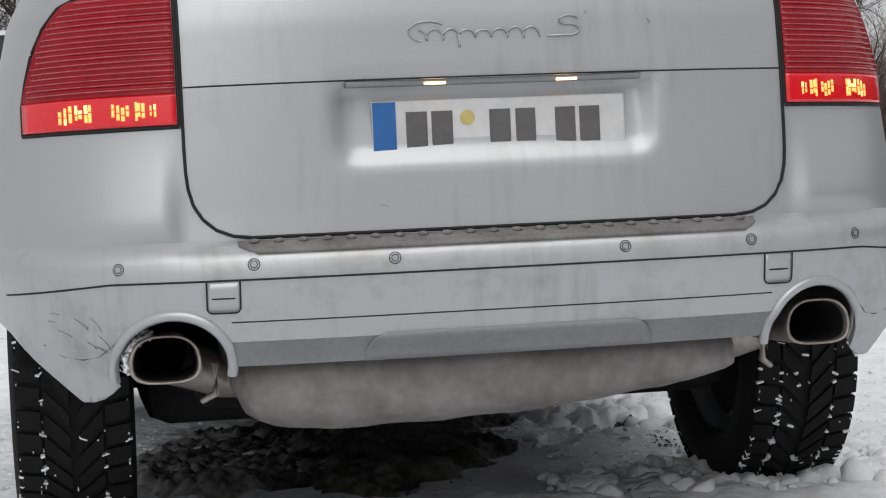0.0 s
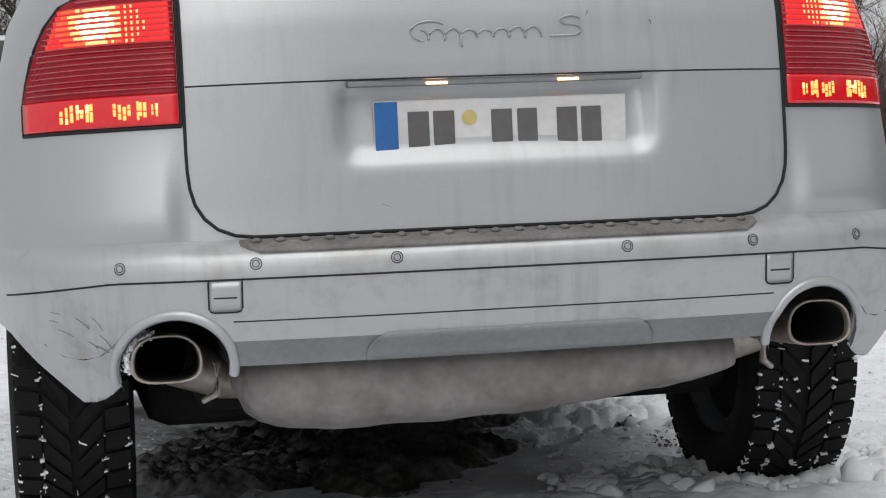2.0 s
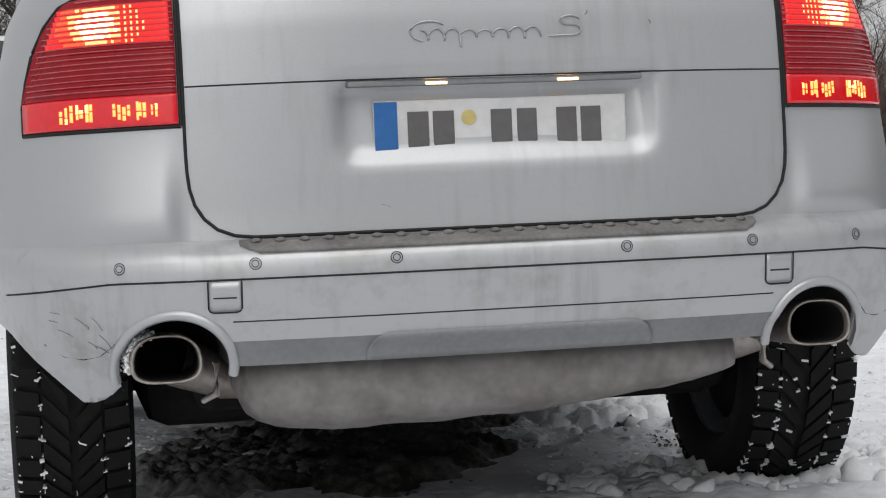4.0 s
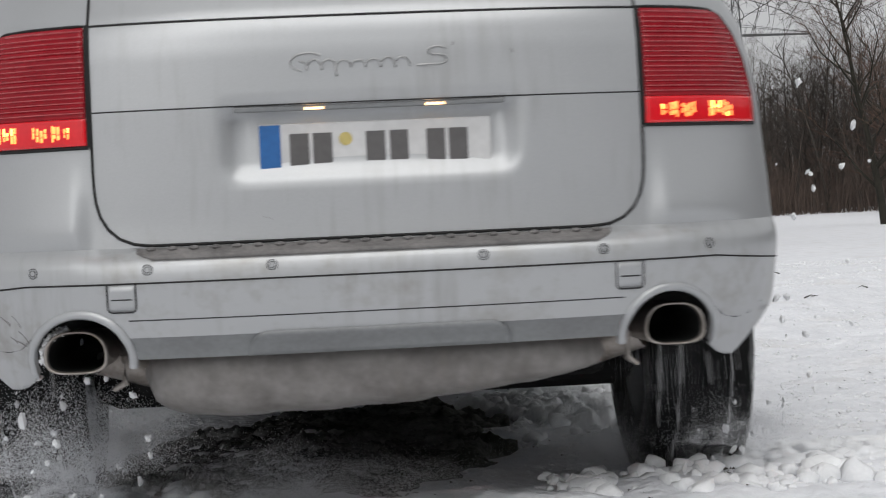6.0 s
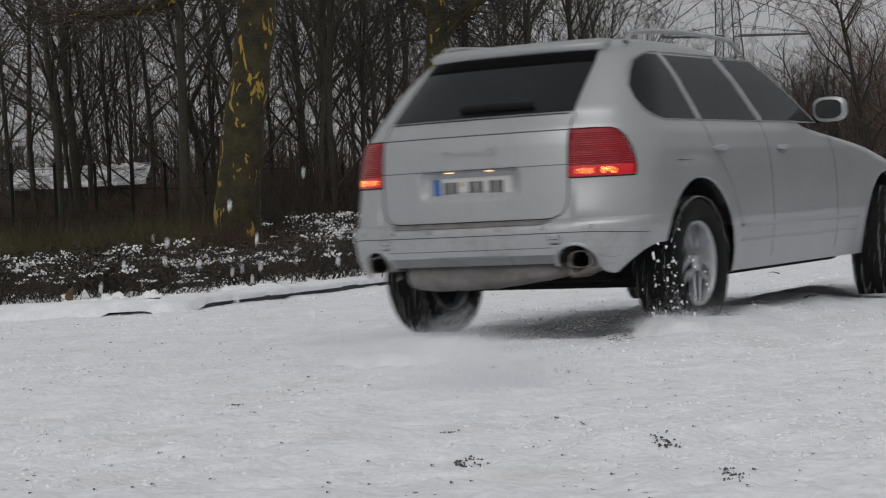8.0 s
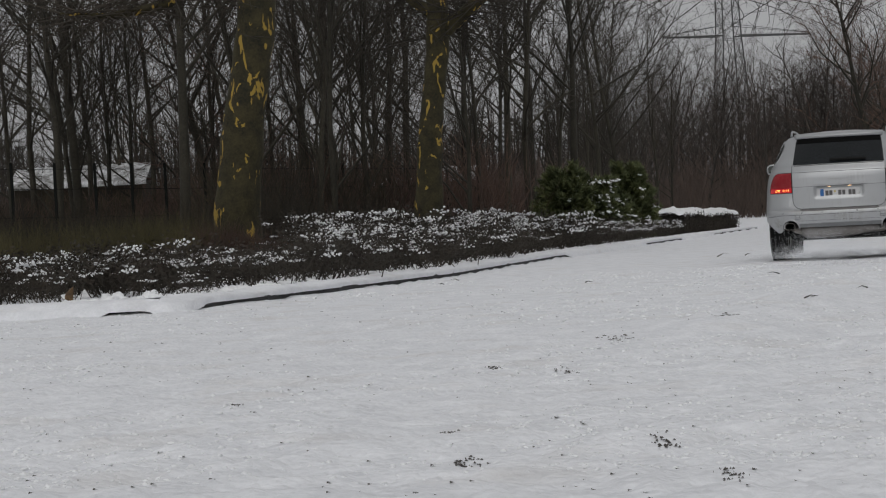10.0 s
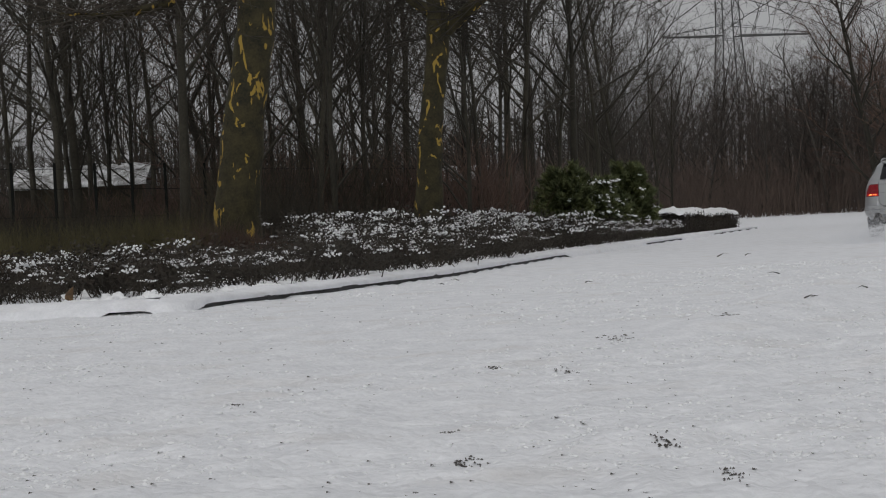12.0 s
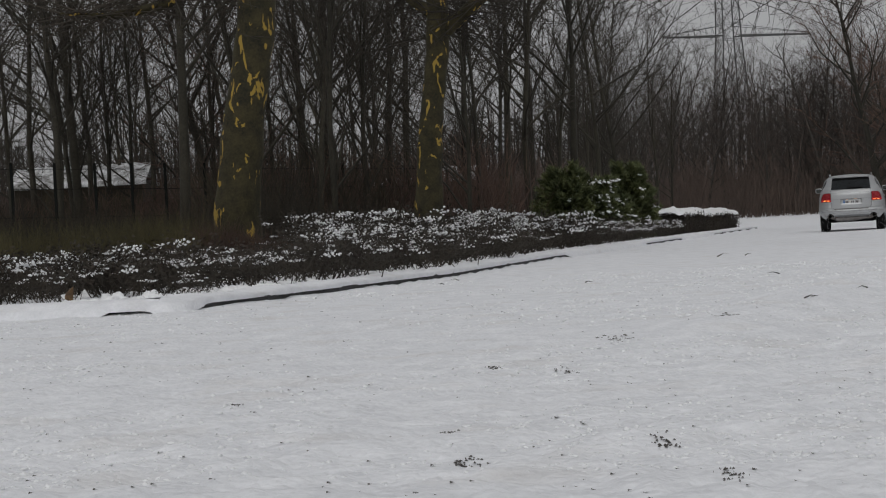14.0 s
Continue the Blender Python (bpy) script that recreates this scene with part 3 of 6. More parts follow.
        part("lit_lens", mesh("lit_lens", *rear_patch(xs, lambda x: (0.870, 0.926), 10, 0.006, 0.03), RED_GLOW), RED_GLOW, lamp, "glowing lower red lens")
        frame_pts = [(0.581, 0.866), (0.581, 1.119), (0.70, 1.119), (0.76, 1.117), (0.79, 1.104), (0.82, 1.068), (0.845, 1.016), (0.858, 0.965), (0.866, 0.92), (0.866, 0.866), (0.72, 0.865), (0.581, 0.866)]
        dense = []
        for (a, b), (c, d) in zip(frame_pts, frame_pts[1:]):
            dense += [(a + (c - a) * i / 6, b + (d - b) * i / 6) for i in range(6)]
        seam("lamp_gasket", [rear_point(s * x, z, 0.001) for x, z in dense + [frame_pts[0]]], 0.0042, lamp)
        rnd = random.Random(3)
        for x0 in (0.620, 0.628, 0.640, 0.648, 0.653, 0.668, 0.676, 0.685, 0.694, 0.735, 0.742, 0.752, 0.760, 0.770, 0.780, 0.789):
            w, lo, hi = rnd.uniform(0.003, 0.006), rnd.uniform(0.880, 0.890), rnd.uniform(0.904, 0.916)
            xa, xb = (x0, x0 + w) if s > 0 else (-x0 - w, -x0)
            cut = lo + (hi - lo) * rnd.uniform(0.35, 0.6)
            for za, zb in ((lo, cut - 0.001), (cut + 0.001, hi)):
                glow = BULB_HOT if rnd.random() < 0.28 else LAMP
                part("bulb_glow", mesh("bulb_glow", *rear_patch(spans(xa, xb, 2), lambda x: (za, zb), 3, 0.0072, 0.004), glow), glow, lamp, "bright bulb image")
        # moulded ribs across the lens, coloured pink to paint in the light on their crests
        for k in range(17):
            z0 = 0.9365 + 0.0105 * k
            row = [x for x in xs if top(x) > z0 + 0.006]
            if len(row) > 2:
                part("lens_rib", mesh("lens_rib", *rear_patch(row, lambda x: (z0, z0 + 0.0017), 1, 0.0088, 0.004), RIB), RIB, lamp)
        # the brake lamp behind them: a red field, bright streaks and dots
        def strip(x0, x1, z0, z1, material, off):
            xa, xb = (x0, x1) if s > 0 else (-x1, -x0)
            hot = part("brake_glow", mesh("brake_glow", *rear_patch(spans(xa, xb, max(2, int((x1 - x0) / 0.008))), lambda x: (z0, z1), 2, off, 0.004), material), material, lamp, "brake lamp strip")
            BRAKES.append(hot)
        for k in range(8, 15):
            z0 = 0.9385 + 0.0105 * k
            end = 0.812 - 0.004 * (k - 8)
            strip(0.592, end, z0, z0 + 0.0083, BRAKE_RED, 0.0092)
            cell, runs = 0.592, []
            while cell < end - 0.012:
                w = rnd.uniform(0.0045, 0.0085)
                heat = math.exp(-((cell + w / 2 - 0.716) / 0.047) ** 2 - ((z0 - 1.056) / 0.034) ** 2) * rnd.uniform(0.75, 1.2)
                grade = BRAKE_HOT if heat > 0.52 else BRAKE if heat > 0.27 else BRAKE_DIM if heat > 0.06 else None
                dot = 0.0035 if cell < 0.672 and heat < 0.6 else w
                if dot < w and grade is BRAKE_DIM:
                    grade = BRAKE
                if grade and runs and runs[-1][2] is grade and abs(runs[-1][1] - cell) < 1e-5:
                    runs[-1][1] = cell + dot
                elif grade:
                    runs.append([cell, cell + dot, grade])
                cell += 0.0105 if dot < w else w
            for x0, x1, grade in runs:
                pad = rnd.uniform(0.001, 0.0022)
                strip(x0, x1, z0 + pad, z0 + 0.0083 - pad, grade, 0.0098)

    # exhaust tips, silencer, heat shield
    for s in (-1, 1):
        def tip(y, g):
            pts = []
            for a in spans(0, 2 * math.pi, 32)[:-1]:
                c, d = math.cos(a), math.sin(a)
                ex = 0.066 * math.copysign(abs(c) ** 0.62, c) * g
                ez = (0.048 if d > 0 else 0.042) * math.copysign(abs(d) ** 0.62, d) * g
                if d > 0:
                    ex *= 1 - 0.22 * d
                pts.append(Vector((s * (0.628 - 0.06 * max(0, y + 0.86)) + ex, y, 0.440 + ez - 0.02 * max(0, y + 0.9))))
            return pts
        rings = [(-0.60, 0.80), (-0.72, 0.95), (-0.90, 1.0), (-0.925, 1.0), (-0.932, 0.96), (-0.928, 0.89), (-0.905, 0.875)]
        vs, fs = [], []
        for y, g in rings:
            vs += tip(y, g)
        for i in range(len(rings) - 1):
            for k in range(32):
                fs.append((i * 32 + k, i * 32 + (k + 1) % 32, (i + 1) * 32 + (k + 1) % 32, (i + 1) * 32 + k))
        ex = part("exhaust_tip", mesh("exhaust_tip", vs, fs, STEEL), STEEL, car, "sooty steel exhaust tip")
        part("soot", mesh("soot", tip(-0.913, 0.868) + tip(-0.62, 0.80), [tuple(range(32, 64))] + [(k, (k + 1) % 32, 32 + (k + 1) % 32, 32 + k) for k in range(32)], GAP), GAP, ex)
        vs, fs = [], []
        tube(vs, fs, [(s * 0.60, -0.64, 0.42), (s * 0.50, -0.60, 0.38), (s * 0.40, -0.60, 0.37)], [0.05, 0.045, 0.04], 12)
        part("exhaust_pipe", mesh("exhaust_pipe", vs, fs, STEEL), STEEL, car)
        vs, fs = [], []
        tube(vs, fs, [(s * 0.535, -0.88, 0.43), (s * 0.535, -0.86, 0.37), (s * 0.56, -0.84, 0.355)], [0.008, 0.008, 0.006], 6)
        part("exhaust_hanger", mesh("exhaust_hanger", vs, fs, STEEL), STEEL, car)
        # black shell behind the tip, the opening's shade put into its colour
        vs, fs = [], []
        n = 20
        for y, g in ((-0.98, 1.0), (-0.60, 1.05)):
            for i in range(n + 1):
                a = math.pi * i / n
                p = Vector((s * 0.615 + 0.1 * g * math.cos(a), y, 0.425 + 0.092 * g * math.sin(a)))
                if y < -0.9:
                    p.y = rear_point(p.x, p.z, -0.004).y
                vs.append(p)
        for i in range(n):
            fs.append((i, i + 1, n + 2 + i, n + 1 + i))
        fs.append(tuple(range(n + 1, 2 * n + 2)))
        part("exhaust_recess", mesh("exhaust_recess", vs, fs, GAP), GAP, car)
    rnd = random.Random(2)
    bm = bmesh.new()
    for i in range(420):
        a = rnd.uniform(1.9, 3.5) if i % 4 else rnd.gauss(2.6, 0.25)
        q = Vector((-0.628 + 0.071 * math.cos(a) + rnd.gauss(0, 0.003), -0.900 + rnd.uniform(-0.015, 0.07), 0.440 + 0.052 * math.sin(a) + rnd.gauss(0, 0.003)))
        r = rnd.uniform(0.0012, 0.0046)
        bmesh.ops.create_icosphere(bm, subdivisions=1, radius=r, matrix=Matrix.Translation(q) @ Euler((rnd.random() * 3, rnd.random() * 3, 0)).to_matrix().to_4x4() @ Matrix.Diagonal((1.3, 0.7, 0.8, 1)))
    part("exhaust_snow", bm, SNOW_CLUMP, car, "snow stuck to the exhaust tip")["kind"] = "stuff"
    vs, fs = [], []
    n, prof = 40, []
    for i in range(n + 1):
        x = -0.50 + i / n
        e = (1 - abs(x / 0.50) ** 7) ** 0.4 if abs(x) < 0.50 else 0.02
        prof.append((x, max(e, 0.05) * (1 + 0.015 * math.sin(x * 40) + 0.02 * math.sin(x * 13))))
    for x, e in prof:
        for k in range(24):
            a = 2 * math.pi * k / 24
            low = 0.094 - 0.062 * max(0.0, (x + 0.12) / 0.62) ** 1.3 + 0.006 * noise.noise(Vector((x * 17, k, 0)))
            high = low if math.sin(a) < 0 else 0.094
            vs.append(Vector((x, -0.76 + 0.18 * e * math.copysign(abs(math.cos(a)) ** 0.75, math.cos(a)), 0.378 + high * e * math.copysign(abs(math.sin(a)) ** 0.62, math.sin(a)))))
    for i in range(n):
        for k in range(24):
            fs.append((i * 24 + k, (i + 1) * 24 + k, (i + 1) * 24 + (k + 1) % 24, i * 24 + (k + 1) % 24))
    part("silencer", mesh("silencer", vs, fs, MUFFLER), MUFFLER, car, "dirty dull steel silencer under the bumper")

    # rear window and wiper
    def glass_patch(name, corner, n=14, m=8, off=0.004):
        vs, fs = [], []
        for j in range(m + 1):
            for i in range(n + 1):
                vs.append(corner(i / n, j / m, off))
        for j in range(m):
            for i in range(n):
                a = j * (n + 1) + i
                fs.append((a, a + 1, a + n + 2, a + n + 1))
        return mesh(name, vs, fs, GLASS)
    def rear_glass(u, v, off):
        z = 1.215 + 0.338 * v
        half = 0.565 - 0.035 * v - 0.03 * max(0, v - 0.8) ** 2 * 10
        return rear_point((2 * u - 1) * half, z, off)
    rg = part("rear_window", glass_patch("rear_window", rear_glass, 24, 16), GLASS, car, "dark tinted rear window")
    part("glass_band", mesh("glass_band", *rear_patch(spans(-0.525, 0.525, 24), lambda x: (1.488, 1.553), 3, 0.006, 0.004), BAND), BAND, rg, "black band along the top of the glass")
    vs, fs = rear_patch(spans(-0.10, 0.34, 10), lambda x: (1.238, 1.262 - 0.006 * abs(x - 0.1) / 0.24), 2, 0.03, 0.02)
    part("wiper", mesh("wiper", vs, fs, UNDER), UNDER, rg, "black rear wiper")
    vs, fs = rear_patch(spans(-0.545, 0.545, 30), lambda x: (1.556, 1.585), 4, 0.04, 0.045)
    part("roof_spoiler", mesh("roof_spoiler", vs, fs, PAINT), PAINT, car, "silver roof edge spoiler")
    # side windows, frames, mirrors, handles, rails
    quarter_edge = lerp_table([(0.0, -0.36), (0.06, -0.44), (0.14, -0.495), (0.3, -0.515), (0.5, -0.485), (0.7, -0.41), (0.88, -0.32), (1.0, -0.20)])
    def pane(name, low, high, s):
        (y0, y1), (y2, y3) = low, high
        def corner(u, v, off):
            z = 1.165 + 0.365 * v
            back = quarter_edge(v) if name == "quarter_window" else y0 + (y2 - y0) * v
            y = back * (1 - u) + (y1 + (y3 - y1) * v) * u
            return Vector((s * (side_x(y, z) + off), y, z))
        me = glass_patch(name, corner, 10, 16, 0.003)
        if s < 0:
            me.flip_normals()
        return part(name, me, GLASS, car, "dark side window")
    for s in (-1, 1):
        pane("quarter_window", (-0.50, 0.06), (-0.30, -0.06), s)
        pane("rear_door_window", (0.12, 0.90), (0.0, 0.66), s)
        pane("front_door_window", (0.98, 1.78), (0.74, 1.22), s)
        for y0, y1 in ((0.09, -0.03), (0.94, 0.70)):
            vs, fs = [], []
            tube(vs, fs, [(s * (side_x(y0, z) + 0.004), y0 + (y1 - y0) * (z - 1.165) / 0.365, z) for z in spans(1.16, 1.54, 8)], [0.016] * 9, 6)
            part("window_pillar", mesh("window_pillar", vs, fs, PAINT), PAINT, car)
        vs, fs = [], []
        ring = [(-0.36, 1.158), (0.5, 1.158), (1.2, 1.157), (1.82, 1.155), (1.55, 1.34), (1.26, 1.53), (0.9, 1.545), (0.3, 1.548), (-0.12, 1.545), (-0.22, 1.525), (-0.34, 1.485), (-0.43, 1.42), (-0.50, 1.345), (-0.53, 1.27), (-0.51, 1.21), (-0.45, 1.178), (-0.36, 1.158)]
        pts = []
        for (a, b), (c, d) in zip(ring, ring[1:]):
            pts += [(s * (side_x(a + (c - a) * i / 5, b + (d - b) * i / 5) + 0.003), a + (c - a) * i / 5, b + (d - b) * i / 5) for i in range(5)]
        tube(vs, fs, pts + [pts[0]], [0.0045] * (len(pts) + 1), 5)
        part("window_trim", mesh("window_trim", vs, fs, CHROME), CHROME, car, "thin metal window trim")
        for y in (0.24, 1.14):
            bm = bmesh.new()
            bmesh.ops.create_icosphere(bm, subdivisions=3, radius=1.0, matrix=Matrix.Translation((s * (side_x(y, 1.0) + 0.012), y, 1.0)) @ Matrix.Diagonal((0.022, 0.10, 0.018, 1)))
            h = part("door_handle", bm, PAINT, car)
            bm = bmesh.new()
            bmesh.ops.create_icosphere(bm, subdivisions=2, radius=1.0, matrix=Matrix.Translation((s * (side_x(y, 0.98) + 0.001), y, 0.985)) @ Matrix.Diagonal((0.006, 0.07, 0.025, 1)))
            part("handle_cup", bm, VALANCE, h)
        # door gaps
        for pts in ([(0.10, 1.15), (0.16, 1.02), (0.36, 0.80), (0.47, 0.62), (0.50, 0.42), (0.50, 0.36)], [(0.93, 1.15), (0.95, 0.8), (0.95, 0.5), (0.95, 0.36)], [(1.95, 1.06), (1.98, 0.8), (1.98, 0.5), (1.96, 0.36)]):
            dense = [(a + (c - a) * k / 12, b + (d - b) * k / 12) for (a, b), (c, d) in zip(pts, pts[1:]) for k in range(13)]
            seam("door_gap", [(s * (side_x(y, z) + 0.0005), y, z) for y, z in dense], 0.0011, car)
        for z, r in ((0.47, 0.010), (0.555, 0.014)):
            seam("door_moulding", [(s * (side_x(y, z) - 0.003), y, z) for y in spans(0.50, 2.36, 30)], r, car, PAINT, 8)
        seam("shoulder_line", [(s * (half_width(0.93 + 0.0 * y) + 0.0), y, 0.935) for y in spans(-0.33, -0.02, 6)], 0.0025, car)
        # mirror
        bm = bmesh.new()
        g = bmesh.ops.create_icosphere(bm, subdivisions=4, radius=1.0)
        for v in g["verts"]:
            c = v.co
            v.co = Vector((s * 0.995 + 0.108 * math.copysign(abs(c.x) ** 0.65, c.x), 1.82 + 0.08 * c.y, 1.232 + 0.078 * math.copysign(abs(c.z) ** 0.65, c.z)))
        bmesh.ops.bisect_plane(bm, geom=bm.verts[:] + bm.edges[:] + bm.faces[:], plane_co=(0, 1.79, 0), plane_no=(0, -1, 0), clear_outer=True)
        bmesh.ops.holes_fill(bm, edges=bm.edges[:])
        mi = part("wing_mirror", bm, PAINT, car, "silver wing mirror")
        mi.data.shade_smooth()
        vs = [Vector((s * 0.995 + 0.089 * math.copysign(abs(math.cos(a)) ** 0.7, math.cos(a)), 1.786, 1.232 + 0.060 * math.copysign(abs(math.sin(a)) ** 0.7, math.sin(a)))) for a in spans(0, 2 * math.pi, 24)[:-1]]
        part("mirror_glass", mesh("mirror_glass", vs, [tuple(range(24))], MIRROR), MIRROR, mi)
        vs, fs = [], []
        tube(vs, fs, [(s * 0.86, 1.84, 1.17), (s * 0.95, 1.83, 1.19)], [0.03, 0.03], 8)
        part("mirror_foot", mesh("mirror_foot", vs, fs, UNDER), UNDER, mi)
        # roof rail
        vs, fs = [], []
        pts = [(s * 0.60, -0.22, 1.60), (s * 0.60, -0.14, 1.655)] + [(s * 0.60, y, 1.665 + 0.02 * math.sin(math.pi * (y + 0.1) / 1.4)) for y in spans(0.0, 1.2, 8)] + [(s * 0.60, 1.35, 1.60)]
        tube(vs, fs, pts, [0.014] * len(pts), 8)
        part("roof_rail", mesh("roof_rail", vs, fs, RIM), RIM, car, "silver roof rail")
    wheels = []
    for y in (0.0, BASE):
        for s in (-1, 1):
            wheels.append(wheel(car, (0.802 if y < 1 else 0.856) * s, y - (0.06 if y < 1 else 0), s))
    return car, wheels


MIRROR = mat("mirror_glass", (0.16, 0.17, 0.165), 0.05, 1.0, dark=(0.13, 0.14, 0.135))
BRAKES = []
car, wheels = make_car()


# ---- the ground: one sheet of snow to the horizon ----
KERB_LINE = [(-9.0, 18.6), (-4.5, 18.1), (-3.2, 17.85), (-2.6, 17.9), (-2.16, 18.9), (-1.2, 21.67), (0.1, 25.7), (2.02, 35.28), (5.5, 49.66), (9.4, 65.5), (13.75, 83.8)]


def kerb_x(y):
    return float(np.interp(y, [p[1] for p in KERB_LINE[3:]], [p[0] for p in KERB_LINE[3:]]))


def beyond_kerb(x, y):
    """How far a place lies behind the kerb, negative on the road."""
    if y < 17.9:
        return -1.0
    if y > 83.8:
        return -1.0
    return min((kerb_x(y) - x) * 0.93, (y - 17.9) * 0.9 if x < -2.6 else 99)


def ground_z(x, y):
    z = 0.0
    b = beyond_kerb(x, y)
    if b > 0:
        z += 0.10 * min(1, b / 0.15) + 0.5 * min(1.0, max(0, b - 6) / 14)
    if y > 86:
        z += 0.017 * min(y - 86, 75)
    return z


def snow_relief(x, y):
    near = 1.0 / (1 + max(0, y - 9) / 10)
    p = Vector((x, y, 0))
    z = 0.022 * noise.noise(p * 1.3) + 0.024 * near * noise.noise(p * 3.1) + 0.013 * near * noise.noise(p * 8.0) + 0.011 * near * noise.noise(p * 19)
    # trodden hollows and crumbs
    rough = max(0.0, noise.noise(p * 0.55 + Vector((4, 0, 0))) + 0.25)
    z += near * rough * (0.022 * abs(noise.noise(p * 6.5)) + 0.016 * abs(noise.noise(p * 15)))
    # low bank pushed up beside the wheel tracks
    u = min(1.0, max(0.0, ((x - 1.0) * 3.2 + (y - 9.2) * 8.8) / 87.7))
    d = math.hypot(x - 1.0 - 3.2 * u, y - 9.2 - 8.8 * u)
    z += 0.085 * math.exp(-(d / 0.42) ** 2) * min(1, 5 * u + 0.1) * (0.8 + 0.5 * noise.noise(p * 2.4)) if d < 1.5 else 0
    if 4 < y < 30:
        c = noise.voronoi(Vector((x * 3.2 + 0.3 * noise.noise(p * 3), y * 2.2, 0)))[0][0]
        z += 0.022 * near * max(0.0, 0.45 - c) * (0.4 + noise.noise(p * 0.7))
    return z


def make_ground():
    ys = list(np.concatenate([np.arange(-6, 3.4, 0.6), np.arange(3.4, 9, 0.035), np.arange(9, 17, 0.09), np.arange(17, 40, 0.2), np.arange(40, 110, 1.0), [130, 170, 250, 400, 700, 1200, 2500]]))
    us = np.concatenate([[-40, -12, -5, -2.5, -1.3, -0.8, -0.5], np.linspace(-0.38, 0.38, 170), [0.5, 0.8, 1.3, 2.5, 5, 12, 40]])
    verts, faces = [], []
    for y in ys:
        s = max(y, 3.0)
        for u in us:
            x = u * s
            verts.append((x, y, ground_z(x, y) + snow_relief(x, y)))
    n = len(us)
    for j in range(len(ys) - 1):
        for i in range(n - 1):
            a = j * n + i
            faces.append((a, a + 1, a + n + 1, a + n))
    g = new("ground", mesh("ground", verts, faces, SNOW))
    tagged(g, "trampled white snow over a car park and verge", "ground", kind="structure")


make_ground()


# ---- kerb with snow on it ----
def make_kerb():
    kerb = thing("kerb", Matrix.Identity(4), "dark wet concrete kerb half hidden under snow", "kerb", kind="structure")
    rnd = random.Random(5)
    line = [Vector((x, y, 0)) for x, y in KERB_LINE]
    # even stones of one metre along the line
    pts, carry = [line[1]], 0.0
    for a, b in zip(line[1:], line[2:]):
        n = max(1, round((b - a).length / 1.0))
        pts += [a.lerp(b, (i + 1) / n) for i in range(n)]
    for a, b in zip(pts, pts[1:]):
        d = (b - a).normalized()
        side = Vector((-d.y, d.x, 0))
        bm = bmesh.new()
        ln = (b - a).length - 0.012
        box(bm, -ln / 2, ln / 2, 0, 0.14, -0.08, 0.068 + rnd.uniform(-0.005, 0.005), 0.012)
        stone = part("kerb_stone", bm, KERB, kerb)
        mid = (a + b) / 2
        stone.matrix_basis = Matrix.Translation((mid.x, mid.y, 0)) @ Matrix.Rotation(math.atan2(d.y, d.x), 4, "Z")
    # the snow that lies on the kerb and drifts against it
    vs, fs = [], []
    dense = []
    for a, b in zip(pts, pts[1:]):
        dense += [a.lerp(b, i / 8) for i in range(8)]
    for i, p in enumerate(dense):
        d = (dense[min(i + 1, len(dense) - 1)] - dense[max(i - 1, 0)]).normalized()
        s = Vector((-d.y, d.x, 0))
        w = 0.5 + 0.5 * noise.noise(Vector((p.x * 0.55, p.y * 0.55, 3)))
        lip = -0.012 + 0.035 * noise.noise(p * 2.3) + 0.015 * noise.noise(p * 7)
        h = 0.125 + 0.03 * noise.noise(p * 1.1)
        rows = ((lip, 0.042), (lip - 0.012, h - 0.03), (0.10, h + 0.0), (0.35, h + 0.01), (0.75, 0.10))
        bury = 1.0 if 36.5 < p.y < 47 or 55 < p.y < 63 else 0.0
        if p.x < -2.3:
            bury = min(1.0, (-2.3 - p.x) / 0.25)
            bury = min(bury, max(0.25, (abs(p.x + 2.96) - 0.16) / 0.12))
        rows = ((lip - 0.16 * bury, 0.05 * (1 - bury) - 0.03 * bury), (lip - 0.012 - 0.12 * bury, h - 0.03 - 0.03 * bury)) + rows[2:]
        for off, z in rows:
            q = p + s * off
            vs.append(Vector((q.x, q.y, z)))
    for i in range(len(dense) - 1):
        for k in range(4):
            a = i * 5 + k
            fs.append((a, a + 5, a + 6, a + 1))
    part("snow_strip", mesh("snow_strip", vs, fs, SNOW), SNOW, kerb, "snow lying along the kerb")


